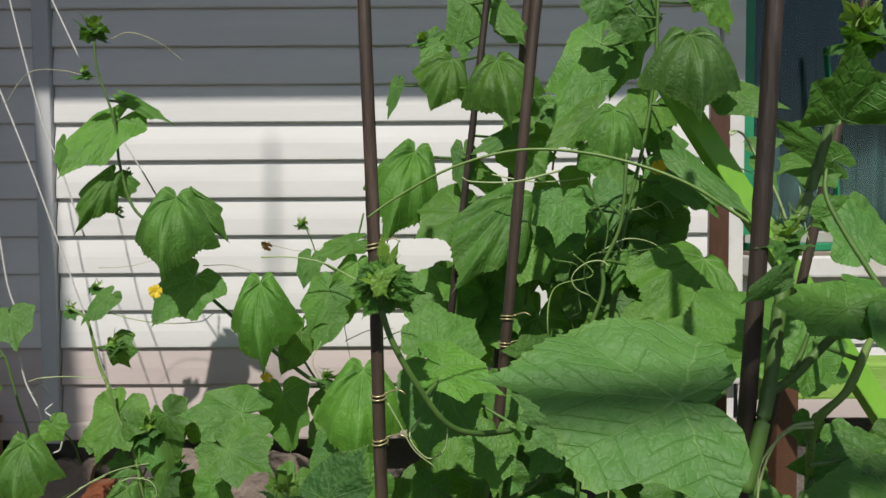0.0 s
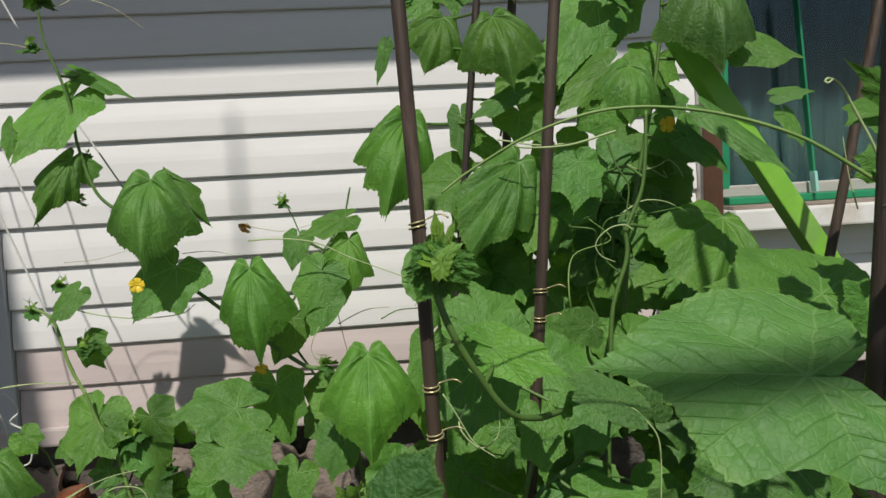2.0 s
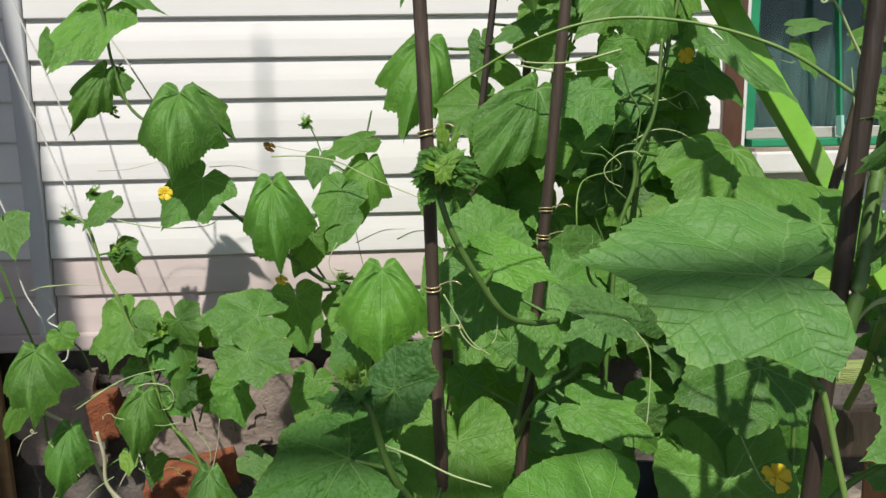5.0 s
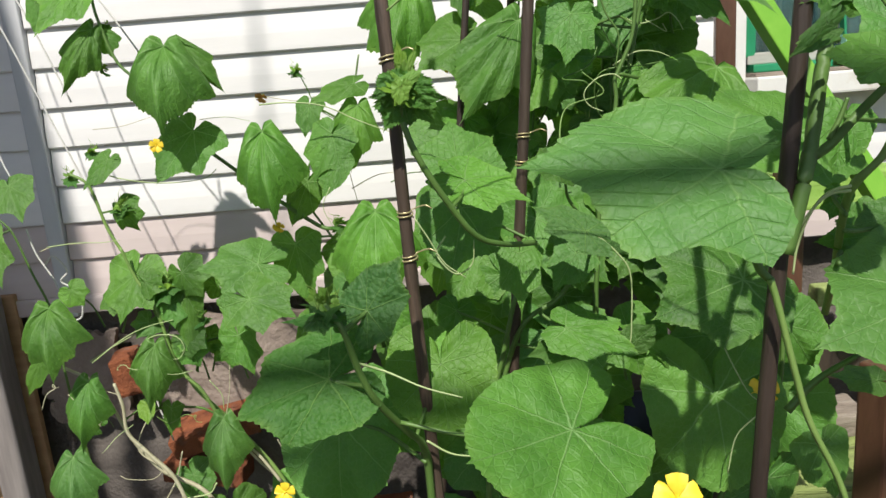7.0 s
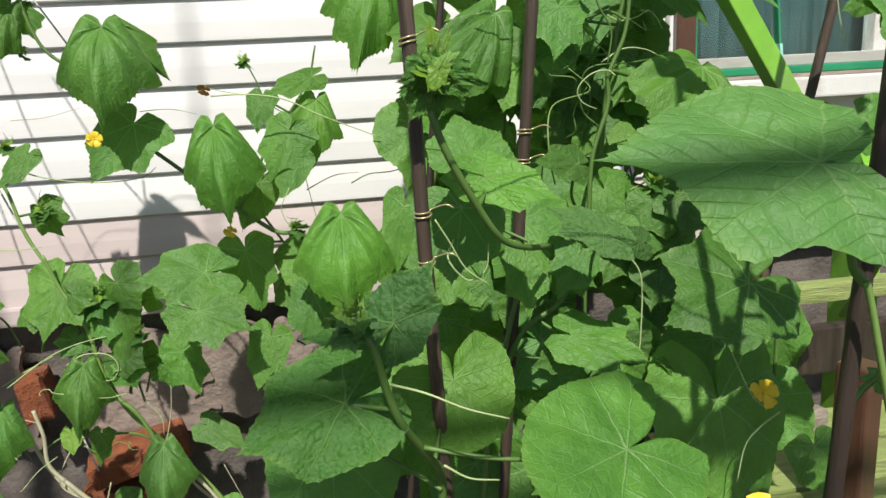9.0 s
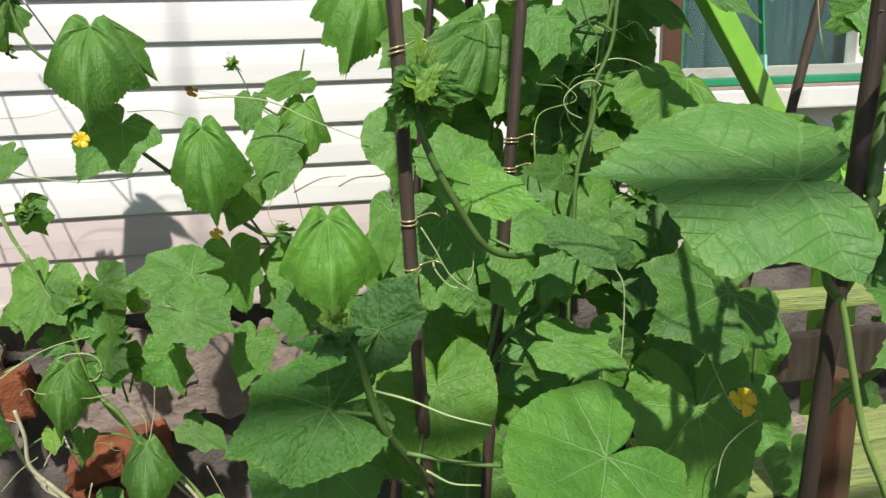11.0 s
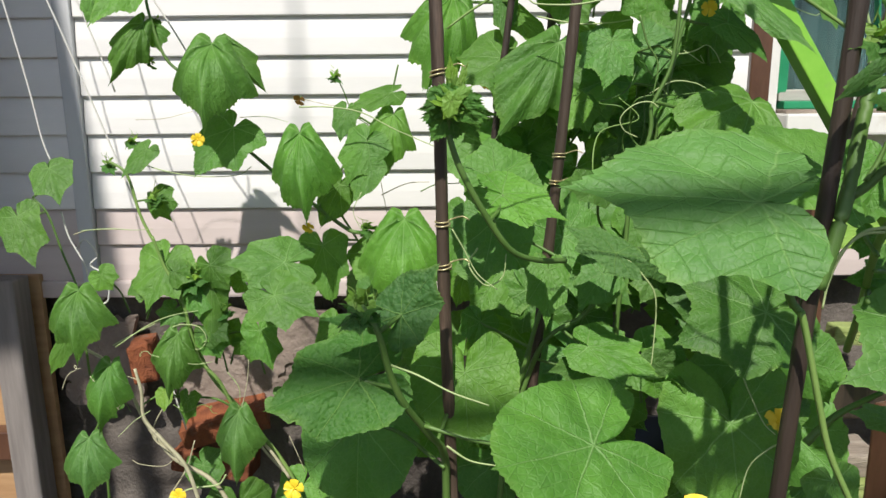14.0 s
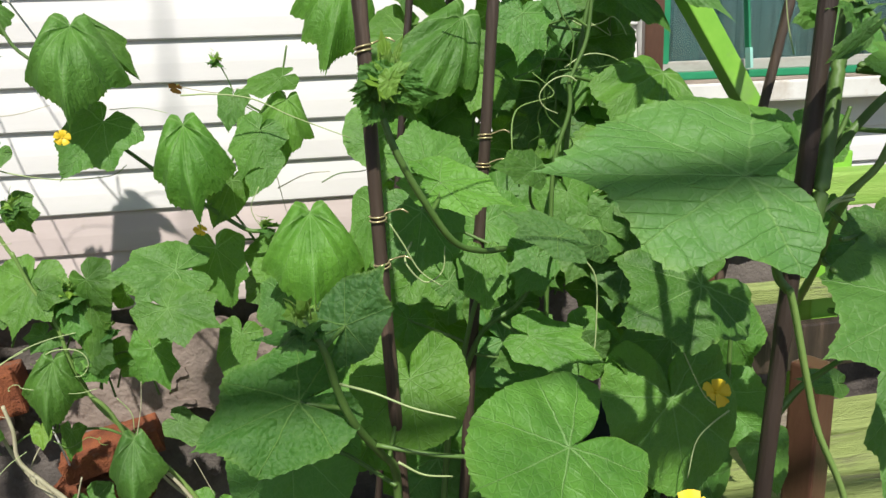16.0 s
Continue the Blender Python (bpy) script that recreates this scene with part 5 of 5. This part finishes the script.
leaf(center, (0.044, 0.780, 1.298), (0.060, 0.780, 1.309), (0.004, 0.000, -0.006), 0.2, 0.1, 0.6, (0.034, 0.810, 1.260), mat=SPROUT, teeth=0.05, puck=0.05)
leaf(center, (0.036, 0.790, 1.299), (0.025, 0.790, 1.312), (-0.002, 0.000, -0.002), 0.2, 0.1, 0.6, (0.034, 0.810, 1.260), mat=SPROUT, teeth=0.05, puck=0.05)
leaf(center, (0.038, 0.765, 1.293), (0.034, 0.765, 1.276), (0.010, 0.000, -0.002), 0.2, 0.1, 0.5, (0.034, 0.810, 1.260), mat=SPROUT, teeth=0.05, puck=0.05)
leaf(center, (0.038, 0.790, 1.291), (0.083, 0.770, 1.279), (-0.003, 0.005, -0.019), 0.2, 0.15, 0.8, (0.034, 0.810, 1.260), mat=YOUNG, puck=0.06, teeth=0.05)
leaf(center, (0.035, 0.800, 1.291), (0.004, 0.790, 1.284), (0.003, 0.005, -0.018), 0.2, 0.15, 0.8, (0.034, 0.810, 1.260), mat=YOUNG, puck=0.06, teeth=0.05)
leaf(center, (0.036, 0.805, 1.286), (0.016, 0.805, 1.250), (0.022, 0.000, -0.012), 0.2, 0.15, 0.8, (0.034, 0.810, 1.260), mat=YOUNG, puck=0.06, teeth=0.05)
leaf(center, (0.043, 0.810, 1.286), (0.068, 0.810, 1.253), (-0.019, 0.000, -0.014), 0.2, 0.15, 0.8, (0.034, 0.810, 1.260), mat=YOUNG, puck=0.06, teeth=0.05)
leaf(center, (0.043, 0.785, 1.296), (0.067, 0.785, 1.296), (0.000, 0.000, -0.009), 0.2, 0.15, 0.8, (0.034, 0.810, 1.260), mat=YOUNG, puck=0.06, teeth=0.05)

# wilder growth low down in the shade of the front leaves
def thicket(host, x0, x1, y0, y1, z0, z1, count, seed, small=0.07, large=0.12):
    rng = np.random.default_rng(seed)
    for k in range(count):
        b = np.array((rng.uniform(x0, x1), rng.uniform(y0, y1), rng.uniform(z0, z1)))
        L = rng.uniform(small, large)
        w = rng.uniform(-1.2, 1.2)
        d = np.array((math.sin(w), -0.35 + rng.normal(0, 0.2), -math.cos(w) * 0.8))
        d /= np.linalg.norm(d)
        s = np.cross(d, (rng.normal(0, 0.25), -1, 0.5 + rng.normal(0, 0.2)))
        s *= L * rng.uniform(0.7, 0.85) / np.linalg.norm(s)
        leaf(host, b, b + d * L, s, rng.uniform(0.1, 0.4), rng.uniform(0.05, 0.25), rng.uniform(0.1, 0.6), b + np.array((rng.normal(0, 0.02), 0.06, -0.10)), fine=5)


thicket(second, 0.10, 0.60, 1.12, 1.32, 0.50, 1.10, 26, 1)
thicket(center, -0.10, 0.35, 0.95, 1.15, 0.45, 0.92, 16, 2)
thicket(back, 0.10, 0.50, 1.32, 1.5, 1.15, 1.42, 12, 3)
thicket(climb, -0.20, 0.10, 1.45, 1.6, 0.55, 1.02, 10, 4)
thicket(low, -0.70, -0.15, 1.50, 1.65, 0.20, 0.45, 6, 5)
thicket(back, 0.24, 0.53, 1.34, 1.50, 1.22, 1.62, 24, 6, 0.05, 0.08)
thicket(back, 0.10, 0.42, 1.38, 1.56, 1.00, 1.30, 20, 8, 0.05, 0.09)
thicket(second, 0.45, 0.80, 1.08, 1.25, 0.55, 0.90, 8, 7)
thicket(back, 0.36, 0.55, 1.34, 1.5, 1.15, 1.32, 22, 21, 0.05, 0.085)
thicket(second, 0.36, 0.50, 1.16, 1.28, 1.00, 1.14, 9, 31, 0.06, 0.09)
thicket(second, 0.22, 0.48, 1.18, 1.30, 0.92, 1.04, 14, 32, 0.06, 0.10)
thicket(string, -0.70, -0.39, 1.44, 1.52, 0.76, 0.96, 12, 41, 0.035, 0.055)

# ---- growing tips ----
sprout(climb, (-0.561, 1.420, 1.722), 0.045, 9, 1, 0.9)
sprout(climb, (-0.594, 1.450, 1.647), 0.026, 5, 2)
sprout(climb, (-0.539, 1.500, 1.456), 0.018, 4, 3)
sprout(climb, (-0.207, 1.600, 1.350), 0.026, 7, 4)
sprout(climb, (-0.558, 1.500, 1.374), 0.02, 4, 5)
sprout(climb, (-0.130, 1.450, 1.046), 0.035, 7, 6)
sprout(string, (-0.689, 1.550, 1.172), 0.028, 6, 7)
sprout(string, (-0.622, 1.530, 1.220), 0.028, 6, 8)
sprout(string, (-0.573, 1.500, 1.106), 0.038, 8, 9)
sprout(string, (-0.489, 1.460, 0.952), 0.045, 8, 10)
sprout(string, (-0.431, 1.460, 0.873), 0.03, 5, 11)
sprout(center, (0.042, 0.800, 1.302), 0.032, 14, 12, 1.2, SPROUT)
sprout(center, (-0.054, 0.730, 1.096), 0.034, 9, 13, 1.0)
sprout(second, (0.353, 1.000, 1.150), 0.036, 8, 14)
sprout(right, (0.406, 0.580, 1.495), 0.036, 8, 15, 1.0)
sprout(right, (0.373, 0.620, 1.345), 0.03, 6, 16, 1.0)
sprout(back, (0.059, 1.450, 1.705), 0.03, 6, 18)
sprout(back, (0.462, 1.350, 1.728), 0.045, 8, 19)

# thin bare stalks and tendrils inside the bush
rng = np.random.default_rng(8)
for k in range(9):
    x, z = rng.uniform(0.24, 0.50), rng.uniform(1.05, 1.25)
    y = rng.uniform(1.20, 1.34)
    pts = [(x, y, z)]
    for i in range(4):
        x, y, z = x + rng.normal(0, 0.035), y + rng.normal(0, 0.02), z + rng.uniform(0.0, 0.08)
        pts.append((x, y, z))
    stem(back if k % 2 else second, pts, 0.0015, 0.0009, (STEM, STEM, VINE)[k % 3])

# fine dry and green tendrils tangled low on the vines
rng = np.random.default_rng(17)
for k in range(12):
    q = np.array((rng.uniform(-0.79, -0.40), rng.uniform(1.42, 1.52), rng.uniform(0.59, 0.90)))
    d = np.array((rng.normal(0, 1), rng.normal(0, 0.2), rng.normal(0, 0.7)))
    pts = [q]
    for i in range(4):
        d = d / np.linalg.norm(d) + np.array((rng.normal(0, 0.45), rng.normal(0, 0.1), rng.normal(0, 0.45)))
        pts.append(pts[-1] + 0.022 * d)
    curly((string, low)[k % 2], pts, 0.0009, (PALE, DRY, VINE)[k % 3], 1 if k % 4 == 0 else 0)

# ---- flowers ----
flower(climb, (-0.408, 1.305, 1.228), (0.3, -1, 0.1), 0.012)
flower(low, (-0.287, 1.360, 0.516), (0, -1, 0.3), 0.021)
flower(low, (-0.526, 1.360, 0.501), (0.3, -1, 0.3), 0.016)
flower(climb, (-0.243, 1.420, 1.049), (0, -1, -0.4), 0.012)
flower(second, (0.497, 0.972, 0.846), (-0.2, -1, 0.2), 0.021)
flower(center, (0.247, 0.600, 0.935), (0, -0.9, 0.6), 0.021)
flower(back, (0.530, 1.300, 1.517), (0, -1, -0.3), 0.014, WILTED)
flower(back, (0.476, 1.300, 1.441), (0, -1, -0.3), 0.014)
flower(climb, (-0.289, 1.620, 1.296), (-0.4, -1, -0.8), 0.014, WILTED)
flower(back, (0.108, 1.400, 1.323), (-0.2, -1, 0.0), 0.012)

# ---- tendrils ----
curly(right, ((0.370, 0.620, 1.330), (0.335, 0.630, 1.358), (0.292, 0.640, 1.386), (0.231, 0.655, 1.407), (0.167, 0.670, 1.413), (0.109, 0.680, 1.399), (0.059, 0.690, 1.373), (0.034, 0.690, 1.356)), 0.0017, VINE)
curly(second, ((0.231, 0.850, 1.407), (0.181, 0.850, 1.395), (0.134, 0.850, 1.395), (0.122, 0.850, 1.400)), 0.0014)
curly(right, ((0.406, 0.640, 1.181), (0.388, 0.640, 1.179), (0.372, 0.640, 1.165), (0.362, 0.640, 1.146), (0.361, 0.640, 1.122)), 0.0014)
curly(right, ((0.410, 0.700, 1.350), (0.400, 0.700, 1.376), (0.385, 0.700, 1.403), (0.375, 0.700, 1.421)), 0.0014, None, 1)
curly(right, ((0.390, 0.700, 0.955), (0.418, 0.700, 0.985), (0.460, 0.700, 1.009)), 0.0045, STEM)
curly(center, ((-0.028, 0.735, 1.027), (0.003, 0.710, 1.025), (0.036, 0.700, 1.011), (0.073, 0.700, 0.997)), 0.0014)
curly(center, ((0.071, 0.930, 1.108), (0.059, 0.900, 1.093), (0.080, 0.900, 1.067), (0.101, 0.900, 1.078), (0.105, 0.900, 1.107)), 0.0012)
curly(center, ((0.038, 0.840, 1.150), (0.051, 0.840, 1.127), (0.067, 0.840, 1.097), (0.090, 0.840, 1.078)), 0.0010)
curly(second, ((0.264, 0.950, 1.091), (0.291, 0.950, 1.064), (0.308, 0.950, 1.033), (0.308, 0.950, 0.962), (0.305, 0.950, 0.930)), 0.0014)
curly(second, ((0.405, 0.940, 0.981), (0.432, 0.940, 0.917), (0.459, 0.940, 0.863), (0.478, 0.940, 0.843)), 0.0011)
curly(second, ((0.473, 0.900, 0.856), (0.446, 0.900, 0.838), (0.427, 0.900, 0.815), (0.418, 0.900, 0.766)), 0.0013)
curly(center, ((0.030, 0.820, 0.891), (0.057, 0.820, 0.872), (0.089, 0.820, 0.865)), 0.0016)
curly(climb, ((-0.543, 1.450, 1.703), (-0.505, 1.450, 1.716), (-0.450, 1.450, 1.697), (-0.404, 1.450, 1.662)), 0.0012, DRY)
curly(climb, ((-0.578, 1.450, 1.628), (-0.638, 1.450, 1.644), (-0.704, 1.450, 1.639), (-0.756, 1.450, 1.574)), 0.0012, DRY)
curly(climb, ((-0.618, 1.500, 1.182), (-0.562, 1.500, 1.158), (-0.482, 1.500, 1.143), (-0.400, 1.500, 1.145), (-0.370, 1.500, 1.162)), 0.0014)
curly(climb, ((-0.577, 1.450, 1.260), (-0.522, 1.450, 1.262), (-0.465, 1.450, 1.275)), 0.0008, DRY)
curly(climb, ((-0.372, 1.450, 1.263), (-0.322, 1.450, 1.264), (-0.278, 1.450, 1.253)), 0.0008)
curly(climb, ((-0.245, 1.400, 1.282), (-0.191, 1.400, 1.282), (-0.128, 1.400, 1.271), (-0.065, 1.400, 1.239), (0.031, 1.400, 1.197)), 0.0016)
curly(climb, ((-0.109, 1.550, 1.095), (-0.054, 1.550, 1.119), (-0.006, 1.550, 1.122)), 0.0012, DRY)
curly(climb, ((-0.112, 1.550, 1.138), (-0.103, 1.550, 1.083), (-0.093, 1.550, 1.028)), 0.001, DRY)
curly(climb, ((-0.133, 1.400, 1.121), (-0.150, 1.400, 1.083), (-0.135, 1.400, 1.044)), 0.001)
curly(string, ((-0.753, 1.500, 1.023), (-0.717, 1.500, 1.032), (-0.651, 1.500, 1.033)), 0.0012, DRY)
stem(low, ((-0.595, 1.500, 0.525), (-0.630, 1.500, 0.567), (-0.598, 1.500, 0.634), (-0.561, 1.500, 0.661)), 0.0014, 0.0014, DRY)
stem(low, ((-0.556, 1.550, 0.527), (-0.581, 1.550, 0.456), (-0.627, 1.550, 0.383), (-0.661, 1.550, 0.309)), 0.0016, 0.002, DRY)
stem(string, ((-0.325, 1.520, 0.443), (-0.385, 1.520, 0.514), (-0.437, 1.520, 0.604)), 0.003, 0.003, DRY)
stem(low, ((-0.606, 1.500, 0.411), (-0.552, 1.500, 0.435), (-0.493, 1.500, 0.444), (-0.472, 1.500, 0.469)), 0.0018, 0.002, PALE)
curly(low, ((-0.696, 1.500, 0.777), (-0.644, 1.500, 0.805), (-0.567, 1.500, 0.840), (-0.505, 1.500, 0.855)), 0.0014)
curly(string, ((-0.561, 1.480, 0.824), (-0.512, 1.480, 0.830), (-0.483, 1.480, 0.817), (-0.480, 1.480, 0.785), (-0.504, 1.480, 0.783)), 0.0011)
curly(low, ((-0.680, 1.500, 0.505), (-0.662, 1.500, 0.495), (-0.611, 1.500, 0.491), (-0.584, 1.500, 0.512)), 0.001, DRY, 1)
curly(left, ((-0.819, 1.500, 0.676), (-0.803, 1.500, 0.709), (-0.783, 1.500, 0.722)), 0.0012, DRY, 1)
curly(second, ((0.353, 1.140, 1.280), (0.341, 1.140, 1.288), (0.321, 1.140, 1.286), (0.303, 1.140, 1.274), (0.296, 1.140, 1.260), (0.304, 1.140, 1.245), (0.324, 1.140, 1.235)), 0.0013)
curly(second, ((0.356, 1.200, 1.301), (0.391, 1.200, 1.319), (0.427, 1.200, 1.316), (0.456, 1.200, 1.301)), 0.0012)
curly(back, ((0.404, 1.300, 1.377), (0.428, 1.300, 1.367), (0.457, 1.300, 1.372), (0.476, 1.300, 1.381), (0.491, 1.300, 1.370), (0.502, 1.300, 1.351)), 0.0012)
curly(back, ((0.438, 1.300, 1.372), (0.453, 1.300, 1.363), (0.473, 1.300, 1.351), (0.467, 1.300, 1.364)), 0.0009)
curly(second, ((0.324, 1.160, 1.416), (0.337, 1.160, 1.376), (0.355, 1.160, 1.344), (0.349, 1.160, 1.295)), 0.0018, STEM)
curly(second, ((0.565, 0.950, 1.304), (0.554, 0.950, 1.343), (0.546, 0.950, 1.392)), 0.001)
curly(back, ((0.184, 1.280, 1.428), (0.250, 1.280, 1.416), (0.306, 1.280, 1.417), (0.344, 1.280, 1.422)), 0.0016)
curly(back, ((0.574, 1.250, 1.457), (0.593, 1.250, 1.437), (0.628, 1.250, 1.423), (0.638, 1.250, 1.425)), 0.0012)
curly(climb, ((-0.204, 1.600, 1.346), (-0.188, 1.600, 1.310), (-0.170, 1.600, 1.266), (-0.130, 1.600, 1.235)), 0.0016, STEM)
curly(climb, ((-0.279, 1.620, 1.297), (-0.244, 1.620, 1.288), (-0.206, 1.620, 1.283), (-0.155, 1.620, 1.293)), 0.0009, DRY)
curly(climb, ((-0.023, 1.500, 1.108), (0.011, 1.500, 1.123), (0.055, 1.500, 1.125), (0.100, 1.500, 1.137)), 0.0014, STEM)
curly(second, ((0.144, 1.000, 1.064), (0.157, 1.000, 1.036), (0.169, 1.000, 1.007)), 0.0009, DRY)
curly(string, ((-0.661, 1.440, 0.795), (-0.589, 1.440, 0.842), (-0.537, 1.440, 0.863), (-0.483, 1.440, 0.873)), 0.0014)
curly(string, ((-0.557, 1.440, 0.826), (-0.524, 1.440, 0.843), (-0.484, 1.440, 0.838), (-0.470, 1.440, 0.813), (-0.483, 1.440, 0.791), (-0.506, 1.440, 0.790)), 0.0012)
stem(string, ((-0.567, 1.450, 1.028), (-0.547, 1.450, 0.963), (-0.527, 1.450, 0.924), (-0.513, 1.450, 0.874), (-0.503, 1.450, 0.808), (-0.490, 1.450, 0.759), (-0.455, 1.450, 0.716), (-0.430, 1.450, 0.660), (-0.411, 1.450, 0.616)), 0.0032, 0.0042, VINE)
stem(low, ((-0.635, 1.460, 0.739), (-0.626, 1.460, 0.686), (-0.626, 1.460, 0.626), (-0.591, 1.460, 0.575), (-0.546, 1.460, 0.514), (-0.523, 1.460, 0.430)), 0.0034, 0.0046, DRY)
stem(low, ((-0.394, 1.460, 0.589), (-0.357, 1.460, 0.548), (-0.319, 1.460, 0.483)), 0.0030, 0.0036, DRY)
curly(low, ((-0.410, 1.440, 0.646), (-0.392, 1.440, 0.715), (-0.385, 1.440, 0.766)), 0.0012, DRY)
curly(low, ((-0.431, 1.440, 0.738), (-0.410, 1.440, 0.705), (-0.410, 1.440, 0.669)), 0.0012)
curly(low, ((-0.314, 1.460, 0.583), (-0.300, 1.460, 0.544), (-0.284, 1.460, 0.498)), 0.0010, DRY)
curly(string, ((-0.720, 1.470, 1.036), (-0.661, 1.470, 1.040), (-0.612, 1.470, 1.037), (-0.573, 1.470, 1.039)), 0.0012)
